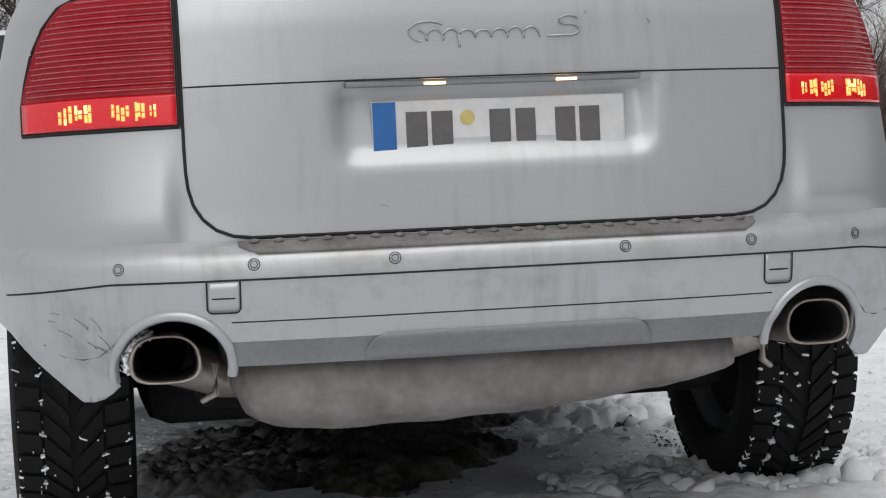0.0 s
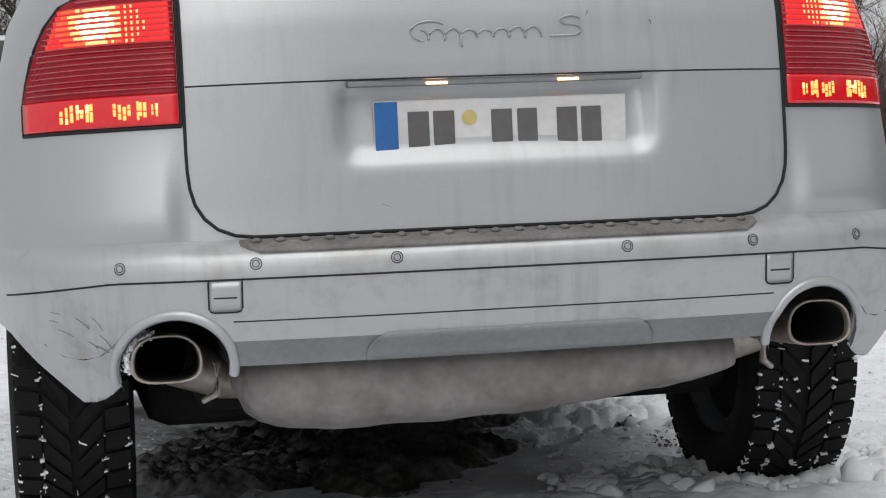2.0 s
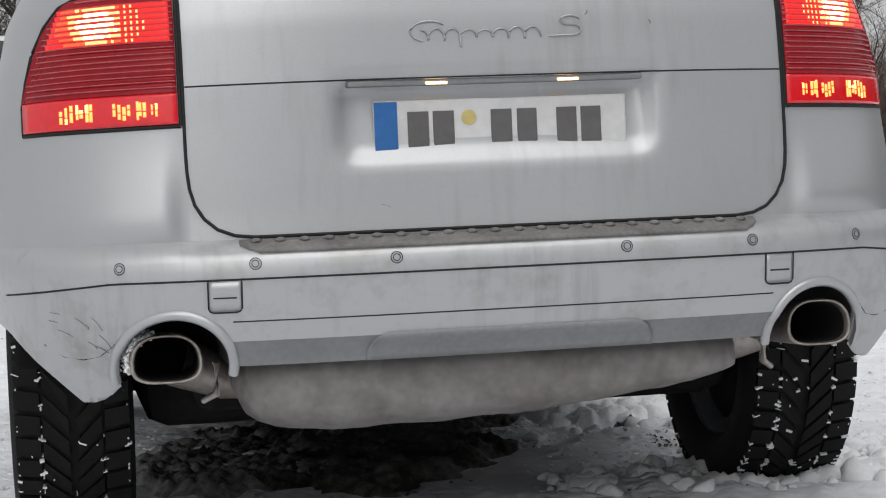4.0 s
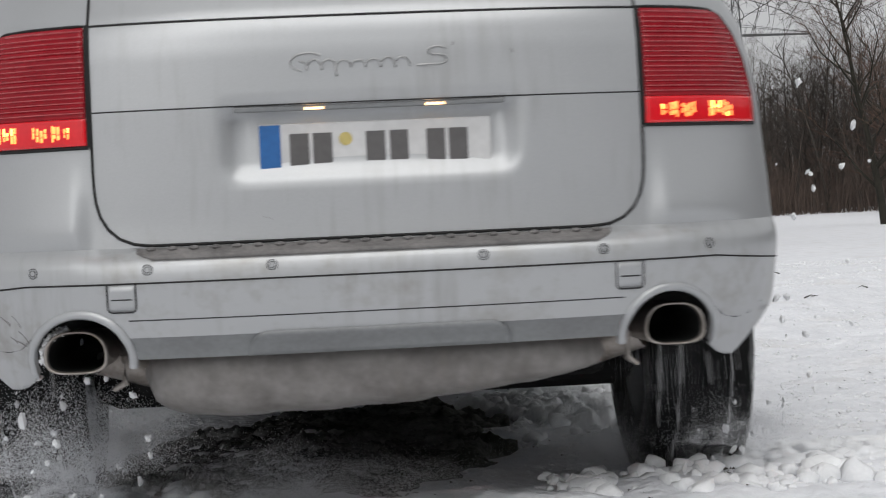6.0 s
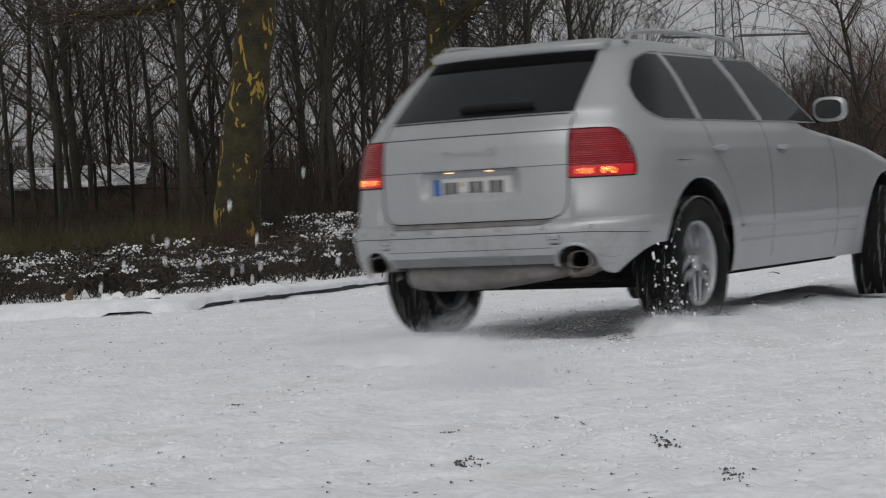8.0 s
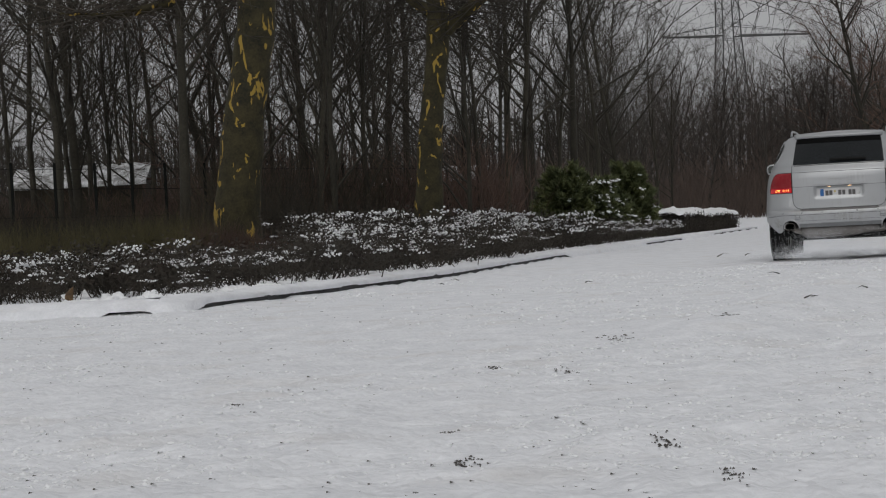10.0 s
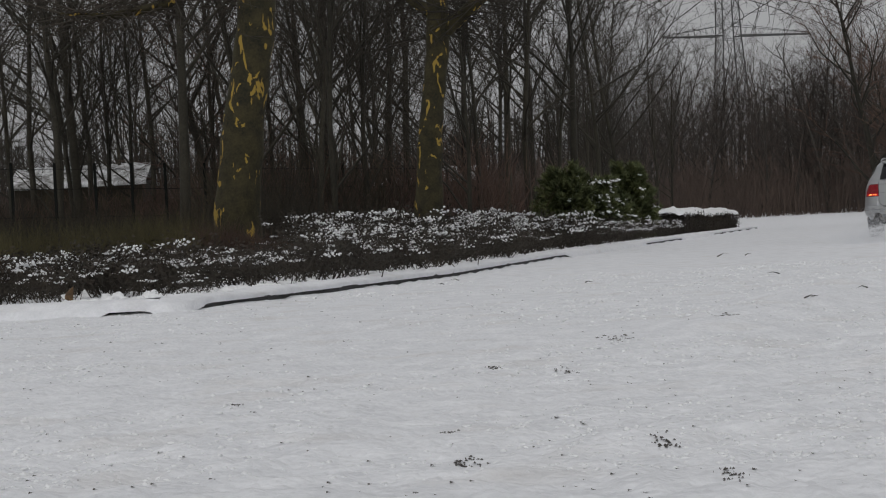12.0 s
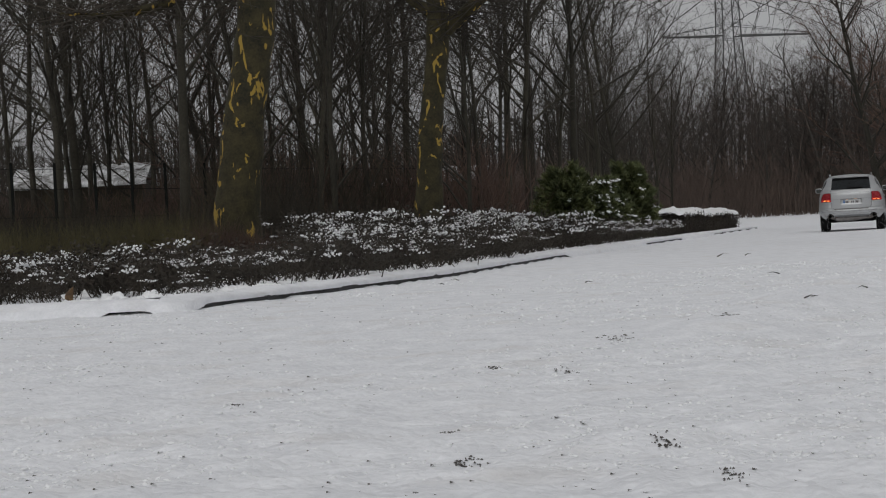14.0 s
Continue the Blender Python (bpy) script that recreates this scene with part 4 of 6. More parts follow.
# ---- trees ----
def grow(rnd, height, radius, levels, wood, twigs, start=0.25, spread=1.05, count=(9, 7, 6), up=0.14):
    """Tapered trunk and limbs into wood, thin twigs into twigs: (verts, faces) each."""
    def limb(p, d, length, r, level):
        n = 7 if level == 0 else (4 if level == 1 else 2)
        pts, radii, q = [p.copy()], [r], p.copy()
        for i in range(n):
            jitter = Vector((rnd.uniform(-1, 1), rnd.uniform(-1, 1), rnd.uniform(-0.5, 0.8))) * (0.09 if level == 0 else 0.34)
            d = (d + jitter + Vector((0, 0, up * 0.12 * level))).normalized()
            q = q + d * length / n
            pts.append(q.copy())
            radii.append(r * (1 - 0.82 * (i + 1) / n))
        v, f = wood if level < 2 else twigs
        tube(v, f, pts, radii, 8 if level == 0 else (5 if level == 1 else 3))
        if level >= levels:
            return
        for i in range(count[level]):
            k = start + (1 - start) * (i + rnd.random()) / count[level] if level == 0 else 0.2 + 0.8 * (i + rnd.random()) / count[level]
            s = k * n
            j = min(int(s), n - 1)
            at = pts[j].lerp(pts[j + 1], s - j)
            a = rnd.uniform(0, 2 * math.pi)
            along = (pts[j + 1] - pts[j]).normalized()
            o = along.orthogonal().normalized()
            o = (Matrix.Rotation(a, 3, along) @ o)
            nd = (along * rnd.uniform(0.5, 1.0) + o * spread * rnd.uniform(0.6, 1.1) + Vector((0, 0, up))).normalized()
            ln = length * (rnd.uniform(0.32, 0.5) if level == 0 else rnd.uniform(0.35, 0.6)) * (1.15 - 0.6 * k)
            limb(at, nd, max(ln, 0.25), max(r * (0.42 if level == 0 else 0.45) * (1.05 - 0.55 * k), 0.007), level + 1)
    limb(Vector((0, 0, -0.3)), Vector((rnd.uniform(-0.05, 0.05), rnd.uniform(-0.05, 0.05), 1)), height, radius, 0)


def bare_tree(seed, height, radius, label, wood=None, thin=None, count=(20, 9, 6), **kw):
    rnd = random.Random(seed)
    w, t = ([], []), ([], [])
    grow(rnd, height, radius, 3, w, t, count=count, **kw)
    tree = thing("bare_tree", Matrix.Identity(4), label, "tree", "bare trees of the wood")
    part("trunk", mesh("trunk", *w, wood or WOOD), wood or WOOD, tree)
    part("crown", mesh("crown", *t, thin or TWIG), thin or TWIG, tree, "leafless twigs")
    return tree


def make_woods():
    rnd = random.Random(21)
    kinds = [bare_tree(1, 13, 0.115, "tall leafless dark-barked tree in the wood"), bare_tree(2, 15, 0.15, "tall leafless dark-barked tree in the wood", start=0.3),
             bare_tree(3, 11, 0.08, "slim leafless tree in the wood", start=0.15), bare_tree(4, 12, 0.088, "slim leafless tree in the wood", start=0.12, spread=0.7),
             bare_tree(5, 14, 0.12, "leafless tree with wide limbs in the wood", spread=1.25, start=0.18), bare_tree(6, 9, 0.065, "young leafless tree in the wood", start=0.1)]
    used = set()
    def place(k, x, y, turn, lean=0.0, s=1.0):
        z = ground_z(x, y)
        m = pose(x, y, z, rnd.uniform(-2, 2), lean + rnd.uniform(-2.5, 2.5), turn) @ Matrix.Diagonal((s, s, s, 1))
        if k not in used:
            used.add(k)
            kinds[k].matrix_basis = m
        else:
            copy_thing(kinds[k], m).matrix_basis = m
    # trunks that stand out: bearing (x per metre ahead), distance, kind
    for a, d, k in ((-0.222, 52, 2), (-0.210, 58, 0), (-0.198, 50, 0), (-0.188, 54, 1), (-0.172, 60, 3), (-0.158, 56, 2), (-0.150, 66, 0), (-0.134, 47, 1), (-0.118, 58, 3), (-0.088, 50, 4), (-0.072, 57, 0), (-0.058, 62, 1),
                    (-0.040, 52, 3), (-0.026, 58, 0), (-0.016, 64, 1), (0.010, 60, 4), (0.022, 55, 2), (0.034, 66, 1), (0.046, 60, 0), (0.058, 70, 3), (0.071, 66, 1), (0.083, 74, 0), (0.094, 80, 4), (-0.105, 70, 4), (-0.24, 60, 1), (-0.26, 52, 4)):
        place(k, a * d, d, rnd.uniform(0, 360))
    for i in range(26):
        a, d = rnd.uniform(-0.30, 0.085), rnd.uniform(62, 105)
        place(rnd.choice((0, 1, 2, 3, 4, 5, 5)), a * d, d, rnd.uniform(0, 360))
    for i in range(8):
        a, d = rnd.uniform(-0.26, 0.025), rnd.uniform(44, 60)
        place(rnd.choice((2, 3, 5, 5)), a * d, d, rnd.uniform(0, 360))
    # the far edge of the wood, beyond the end of the road: grey-brown trees, paled to paint in haze
    far = [bare_tree(31, 13, 0.13, "far grey-brown leafless tree at the end of the road", HAZED_WOOD, HAZED_TWIG, (17, 8, 5), start=0.2),
           bare_tree(32, 12, 0.10, "far slim leafless tree at the end of the road", HAZED_WOOD, HAZED_TWIG, (16, 7, 5), start=0.25, spread=0.7),
           bare_tree(33, 11, 0.12, "far leafless tree with wide limbs at the end of the road", HAZED_WOOD, HAZED_TWIG, (15, 8, 5), start=0.15, spread=1.2)]
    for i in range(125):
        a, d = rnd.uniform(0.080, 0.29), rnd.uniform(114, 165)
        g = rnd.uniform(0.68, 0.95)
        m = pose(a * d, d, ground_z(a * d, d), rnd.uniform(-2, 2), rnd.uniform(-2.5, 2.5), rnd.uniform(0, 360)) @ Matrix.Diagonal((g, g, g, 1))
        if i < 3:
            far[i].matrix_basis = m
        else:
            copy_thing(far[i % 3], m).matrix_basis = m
    for i in range(7):
        a, d = rnd.uniform(0.075, 0.125), rnd.uniform(94, 112)
        place(rnd.choice((2, 3, 5)), a * d, d, rnd.uniform(0, 360), 0, rnd.uniform(0.8, 0.95))
    # bushy trees with red-brown twigs at the side of the road
    red = bare_tree(9, 9.5, 0.16, "leafless tree with dense red-brown twigs", thin=RUSSET, count=(22, 10, 7), start=0.14, spread=1.1)
    red.matrix_basis = pose(16.4, 71, 0, 0, 0, 40)
    for x, y, r in ((22.0, 78, 200), (26.0, 88, 100), (24.5, 102, 20), (-7.0, 60, 75)):
        copy_thing(red, pose(x, y, ground_z(x, y), 0, 0, r))


def twig_field(name, label, spots, material, kind="stuff", category="thicket", fine=1.0):
    """Fans of thin twigs: spots are (x, y, z, height, width, number)."""
    rnd = random.Random(len(spots))
    vs, fs = [], []
    for x, y, z, h, w, n in spots:
        for i in range(n):
            p = Vector((x + rnd.gauss(0, w * 0.35), y + rnd.gauss(0, w * 0.35), z - 0.05))
            d = Vector((rnd.gauss(0, 0.3), rnd.gauss(0, 0.3), 1)).normalized()
            ln = h * rnd.uniform(0.45, 1.0)
            a = p + d * ln * 0.5
            b = a + (d + Vector((rnd.gauss(0, 0.3), rnd.gauss(0, 0.3), 0))).normalized() * ln * 0.5
            r = rnd.uniform(0.005, 0.018) * (1 + y / 120) * fine
            tube(vs, fs, [p, a, b], [r, r * 0.7, 0.001], 3)
            for k in range(2):
                s = p.lerp(a, rnd.uniform(0.4, 1)) if k else a.lerp(b, rnd.uniform(0, 0.6))
                e = s + Vector((rnd.gauss(0, 0.4), rnd.gauss(0, 0.4), 0.7)).normalized() * ln * 0.35
                tube(vs, fs, [s, e], [r * 0.6, 0.001], 3)
    ob = new(name, mesh(name, vs, fs, material))
    return tagged(ob, label, category, kind=kind)


def make_thickets():
    rnd = random.Random(8)
    spots = []
    for i in range(340):
        y = rnd.uniform(34, 64)
        x = rnd.uniform(-0.27 * y, kerb_x(y) - 4.0 - 0.06 * y)
        h = rnd.choice((0.8, 1.2, 1.8, 2.6)) * rnd.uniform(0.8, 1.2) * (1.0 if y < 46 else 1.5)
        if x / y < -0.135:
            h = min(h, 0.036 * y)
        spots.append((x, y, ground_z(x, y), h, 1.0, 22))
    twig_field("undergrowth", "dense brown leafless undergrowth along the wood's edge", spots, THICKET)
    spots = []
    for i in range(150):
        y = rnd.uniform(50, 80)
        x = rnd.uniform(-0.25 * y, 0.03 * y)
        low = x / y < -0.135 and y < 78
        spots.append((x, y, ground_z(x, y), rnd.uniform(1.6, 2.9) if low else rnd.uniform(2.0, 4.5), 1.8, 18 if low else 42))
    twig_field("saplings", "reddish brown saplings and brambles in the wood", spots, RUSSET)
    spots = []
    for i in range(46):
        y = rnd.uniform(28.5, 36)
        x = rnd.uniform(-0.235, -0.128) * y
        spots.append((x, y, ground_z(x, y), rnd.uniform(0.6, 1.25), 0.7, 130))
    twig_field("broom_bushes", "fine olive green broom bushes behind the shrub bed", spots, OLIVE, fine=0.38)
    spots = []
    for i in range(30):
        y = rnd.uniform(30.0, 31.6)
        x = rnd.uniform(-0.128, -0.085) * y
        spots.append((x, y, ground_z(x, y), rnd.uniform(0.5, 1.1), 0.35, 70))
    twig_field("brambles", "tangled red-brown brambles round the foot of a plane tree", spots, RUSSET, fine=0.4)
    spots = []
    for i in range(420):
        y = rnd.uniform(112, 150)
        x = rnd.uniform(0.05 * y, 0.34 * y)
        spots.append((x, y, ground_z(x, y), rnd.uniform(2.0, 6.5), 2.6, 22))
    for i in range(420):
        y = rnd.uniform(88, 118)
        x = rnd.uniform(-0.30 * y, 0.08 * y)
        spots.append((x, y, ground_z(x, y), rnd.uniform(2.5, 5.5), 2.4, 20))
    twig_field("far_thicket", "grey-brown thicket at the far edge of the wood", spots, HAZED_BRUSH)
    # the far wood closes the distance
    vs, fs = [], []
    for i in range(1700):
        y = rnd.uniform(150, 210)
        x = rnd.uniform(-0.42 * y, 0.46 * y) if i % 3 else rnd.uniform(-0.3 * y, 0.08 * y)
        z = ground_z(x, y)
        h = rnd.uniform(6, 13) * (1 + 0.15 * math.sin(x * 0.21)) * (0.98 if x < -8 else 0.84 if x < 8 else 1.0)
        lean = Vector((rnd.gauss(0, 0.05), 0, 1)) * h
        p = Vector((x, y, z - 0.3))
        tube(vs, fs, [p, p + lean * 0.6, p + lean], [0.13, 0.08, 0.01], 3)
        for k in range(12):
            s = p + lean * rnd.uniform(0.08, 0.95)
            e = s + Vector((rnd.gauss(0, 1), rnd.gauss(0, 1), rnd.uniform(0.3, 1.6))) * rnd.uniform(0.7, 1.7)
            tube(vs, fs, [s, e], [0.05, 0.008], 3)
    # unseen trees beside and behind the camera, added to darken the car and its reflections
    for i in range(500):
        a, r = rnd.uniform(0, 2 * math.pi), rnd.uniform(38, 60)
        x, y = r * math.sin(a), r * math.cos(a)
        if y > 12 or (y > -5 and x < 0):
            y = 12 + rnd.random() * 110
            x = max(16.0, 0.28 * y + 4) + rnd.random() * 14
        h = rnd.uniform(5, 9)
        p = Vector((x, y, -0.3))
        lean = Vector((rnd.gauss(0, 0.05), rnd.gauss(0, 0.05), 1)) * h
        tube(vs, fs, [p, p + lean * 0.6, p + lean], [0.16, 0.1, 0.01], 3)
        for k in range(12):
            s = p + lean * rnd.uniform(0.05, 0.95)
            e = s + Vector((rnd.gauss(0, 1), rnd.gauss(0, 1), rnd.uniform(0.3, 1.6))) * rnd.uniform(0.6, 1.3)
            tube(vs, fs, [s, e], [0.05, 0.008], 3)
    tagged(new("far_wood", mesh("far_wood", vs, fs, TWIG)), "dim grey-brown wood in the distance", "wood", kind="stuff")


def plane_bark():
    """Olive-brown bark with pale yellow places where it has peeled."""
    m = mat("plane_tree_bark", (0.056, 0.046, 0.017), 0.9, dark=(0.014, 0.013, 0.006), scale=4.5, fine=26, bump=0.03)
    n, l = m.node_tree.nodes, m.node_tree.links
    b = n["Principled BSDF"]
    old = b.inputs["Base Color"].links[0].from_socket
    tc = n.new("ShaderNodeTexCoord")
    mp = n.new("ShaderNodeMapping")
    mp.inputs["Scale"].default_value = (1.0, 1.0, 0.5)
    nz = n.new("ShaderNodeTexNoise")
    nz.inputs["Scale"].default_value, nz.inputs["Detail"].default_value, nz.inputs["Distortion"].default_value = 5.2, 5.0, 0.9
    rp = n.new("ShaderNodeValToRGB")
    rp.color_ramp.elements[0].position, rp.color_ramp.elements[1].position = 0.606, 0.616
    mx = n.new("ShaderNodeMix")
    mx.data_type = "RGBA"
    mx.inputs[7].default_value = (0.36, 0.24, 0.045, 1)
    l.new(tc.outputs["Object"], mp.inputs[0])
    l.new(mp.outputs[0], nz.inputs["Vector"])
    l.new(nz.outputs["Fac"], rp.inputs[0])
    l.new(rp.outputs[0], mx.inputs[0])
    l.new(old, mx.inputs[6])
    l.new(mx.outputs[2], b.inputs["Base Color"])
    return m


PLANE = plane_bark()


def plane_tree(at, path, radii, limbs, label, seed):
    tree = thing("plane_tree", at, label, "tree", "plane trees by the kerb")
    rnd = random.Random(seed)
    def smooth(points, rad, sides, lump):
        pts, rr = [], []
        for i in range(len(points) - 1):
            a, b = Vector(points[i]), Vector(points[i + 1])
            for k in range(6):
                u = k / 6
                pts.append(a.lerp(b, u))
                rr.append(rad[i] + (rad[i + 1] - rad[i]) * u)
        pts.append(Vector(points[-1]))
        rr.append(rad[-1])
        vs, fs = [], []
        tube(vs, fs, pts, rr, sides)
        for v in vs:
            o = noise.noise(v * 2.2) * lump
            c = min(pts, key=lambda p: (p - v).length_squared)
            d = v - c
            if d.length > 1e-4:
                v += d.normalized() * o
        return vs, fs
    part("trunk", mesh("trunk", *smooth(path, radii, 20, 0.05), PLANE), PLANE, tree, "flaking olive bark with yellow patches")
    tw = ([], [])
    for points, rad in limbs:
        part("limb", mesh("limb", *smooth(points, rad, 10, 0.015), PLANE), PLANE, tree)
        for i in range(len(points) - 1):
            for k in range(46):
                s = Vector(points[i]).lerp(Vector(points[i + 1]), rnd.random())
                d = Vector((rnd.gauss(0, 0.8), rnd.gauss(0, 0.8), rnd.uniform(-0.6, 0.7)))
                e = s + d * rnd.uniform(0.5, 1.3)
                e2 = e + (d + Vector((rnd.gauss(0, 0.4), rnd.gauss(0, 0.4), -0.25))) * rnd.uniform(0.3, 0.7)
                tube(tw[0], tw[1], [s, e, e2], [0.012, 0.007, 0.003], 4)
                for j in range(3):
                    q = s.lerp(e2, rnd.uniform(0.3, 1))
                    tube(tw[0], tw[1], [q, q + Vector((rnd.gauss(0, 0.3), rnd.gauss(0, 0.3), rnd.gauss(-0.1, 0.25)))], [0.005, 0.0015], 3)
    part("crown", mesh("crown", *tw, TWIG), TWIG, tree, "bare twigs")
    return tree


def make_plane_trees():
    plane_tree(pose(-3.45, 32.0, 0.1), [(0, 0, -0.2), (0.02, 0, 0.25), (0.06, 0, 1.0), (0.20, 0, 2.2), (0.42, 0, 3.4), (0.60, 0, 4.7), (0.75, 0.1, 6.2), (0.9, 0.2, 8.0)], [0.50, 0.41, 0.375, 0.355, 0.335, 0.31, 0.26, 0.17],
               [([(0.68, 0.05, 5.4), (-0.2, -0.2, 5.25), (-0.85, -0.3, 4.5), (-1.8, -0.5, 4.33), (-2.6, -0.6, 4.4)], [0.12, 0.10, 0.085, 0.05, 0.02]),
                ([(0.8, 0.1, 6.4), (2.2, 0.3, 7.2), (3.5, 0.3, 7.6)], [0.14, 0.10, 0.05]), ([(0.85, 0.1, 7.2), (-0.6, 0.6, 8.6), (-1.6, 0.8, 9.8)], [0.12, 0.08, 0.04])],
               "mature plane tree with flaking olive and yellow bark", 1)
    plane_tree(pose(-0.28, 38.5, 0.1), [(0, 0, -0.2), (0.02, 0, 0.3), (0.06, 0, 1.2), (0.14, 0, 2.4), (0.30, 0, 3.6), (0.42, 0, 4.6), (0.35, 0.1, 6.0), (0.30, 0.2, 8.0)], [0.38, 0.31, 0.275, 0.245, 0.225, 0.24, 0.17, 0.10],
               [([(0.45, 0, 4.45), (0.85, -0.1, 4.75), (1.5, -0.3, 5.3), (3.0, -1.0, 5.3), (5.0, -1.5, 5.0), (7.0, -1.8, 4.9), (9.4, -2.0, 4.8), (11.0, -2.2, 4.9)], [0.17, 0.14, 0.12, 0.09, 0.06, 0.045, 0.03, 0.01]),
                ([(0.4, 0, 4.8), (-0.9, 0.2, 5.9), (-2.0, 0.3, 6.6)], [0.13, 0.09, 0.04]), ([(0.35, 0.1, 6.4), (1.4, 0.4, 7.6), (2.5, 0.6, 8.6)], [0.11, 0.07, 0.03])],
               "plane tree forking low with flaking olive and yellow bark", 2)


# ---- the bed of low shrubs with snow on them ----
def shrub(seed, h, w, label, snow):
    rnd = random.Random(seed)
    ob = thing("shrub", Matrix.Identity(4), label, "shrub", "low shrubs behind the kerb")
    tv, tf, lv, lf = [], [], [], []
    tips = []
    for i in range(34):
        p = Vector((rnd.gauss(0, w * 0.25), rnd.gauss(0, w * 0.25), -0.03))
        d = Vector((rnd.gauss(0, 0.55), rnd.gauss(0, 0.55), 0.9)).normalized()
        e = p + d * h * rnd.uniform(0.6, 1.05)
        f = e + Vector((d.x, d.y, rnd.uniform(-0.5, 0.4))) * h * 0.3
        tube(tv, tf, [p, e, f], [0.007, 0.005, 0.002], 3)
        tips += [e, f, p.lerp(e, 0.6), p.lerp(e, 0.85)]
        for k in range(3):
            s = p.lerp(e, rnd.uniform(0.3, 1))
            g = s + Vector((rnd.gauss(0, 0.14), rnd.gauss(0, 0.14), rnd.uniform(-0.05, 0.16)))
            tube(tv, tf, [s, g], [0.004, 0.0015], 3)
            tips.append(g)
    for t in tips:
        for k in range(3):
            c = t + Vector((rnd.gauss(0, 0.05), rnd.gauss(0, 0.05), rnd.gauss(0, 0.04)))
            u = Vector((rnd.gauss(0, 1), rnd.gauss(0, 1), rnd.gauss(0, 0.6))).normalized() * rnd.uniform(0.015, 0.032)
            v = u.orthogonal().normalized() * rnd.uniform(0.008, 0.016)
            b = len(lv)
            lv += [c - u, c + v, c + u, c - v]
            lf.append((b, b + 1, b + 2, b + 3))
    part("stem", mesh("stem", tv, tf, TWIG), TWIG, ob, "bare brown stems")["kind"] = "stuff"
    part("foliage", mesh("foliage", lv, lf, LEAF, False), LEAF, ob, "small dark leaves")
    bm = bmesh.new()
    tops = sorted(tips, key=lambda t: -t.z)[: int(len(tips) * 0.55)]
    for i in range(max(3, snow // 11)):
        t = rnd.choice(tops)
        wide = rnd.uniform(0.02, 0.085)
        for k in range(int(4 + 190 * wide)):
            r = rnd.uniform(0.005, 0.017)
            q = t + Vector((rnd.gauss(0, wide), rnd.gauss(0, wide), 0.008 + rnd.gauss(0, 0.2 * wide)))
            g = bmesh.ops.create_icosphere(bm, subdivisions=1, radius=r, matrix=Matrix.Translation(q) @ Euler((rnd.gauss(0, 0.5), rnd.gauss(0, 0.5), rnd.uniform(0, 6))).to_matrix().to_4x4() @ Matrix.Diagonal((rnd.uniform(1.0, 2.2), 1.0, 0.75, 1)))
            for v in g["verts"]:
                v.co += Vector((rnd.gauss(0, 1), rnd.gauss(0, 1), rnd.gauss(0, 1))) * r * 0.18
    sc = part("snow_cap", bm, SNOW_CLUMP, ob, "patches of snow on the twigs")
    sc["kind"] = "stuff"
    sc.data.shade_smooth()
    return ob


def make_shrubs():
    rnd = random.Random(12)
    kinds = [shrub(1, 0.52, 0.9, "low dark shrub with scattered snow on bare twigs", 80), shrub(2, 0.62, 1.0, "low dark shrub thick with snow patches", 120),
             shrub(3, 0.46, 0.9, "low brown shrub with little snow", 40), shrub(4, 0.70, 1.0, "low shrub under heavy snow", 200)]
    used = set()
    spots = []
    y = 18.7
    while y < 60.5:
        step = (0.74 if y < 28 else 0.62) + 0.006 * y
        b = 0.75 + 0.004 * y
        limit = 5.0
        while b < limit:
            spots.append((kerb_x(y) - b / 0.93 + rnd.uniform(-0.2, 0.2), y + rnd.uniform(-0.25, 0.25), b, y))
            b += step * rnd.uniform(0.9, 1.3)
        y += step * 1.15
    for i in range(60):
        x = rnd.uniform(-9.0, -3.0)
        yy = rnd.uniform(20.4, 27)
        spots.append((x, yy, yy - 17.9, yy))
    for x, y, b, yy in spots:
        if beyond_kerb(x, y) < 0.55:
            continue
        tall = x / yy > -0.063
        if not tall and rnd.random() < 0.30:
            continue
        if not tall:
            k = rnd.choice((0, 1, 1, 2)) if yy < 26 else rnd.choice((0, 1, 2))
            s = rnd.uniform(0.5, 1.1) * (0.75 + 0.3 * min(1, b / 2))
        else:
            k = rnd.choice((0, 1, 2)) if b < 1.6 and yy < 40 else rnd.choice((1, 3, 3))
            s = rnd.uniform(0.95, 1.3) * (0.72 + 0.4 * min(1, b / 2.4)) * (0.78 if yy > 46 else 1.1)
        m = pose(x, y, ground_z(x, y), 0, 0, rnd.uniform(0, 360)) @ Matrix.Diagonal((s, s, s, 1))
        if k not in used:
            used.add(k)
            kinds[k].matrix_basis = m
        else:
            c = copy_thing(kinds[k], m)
            c.matrix_basis = m


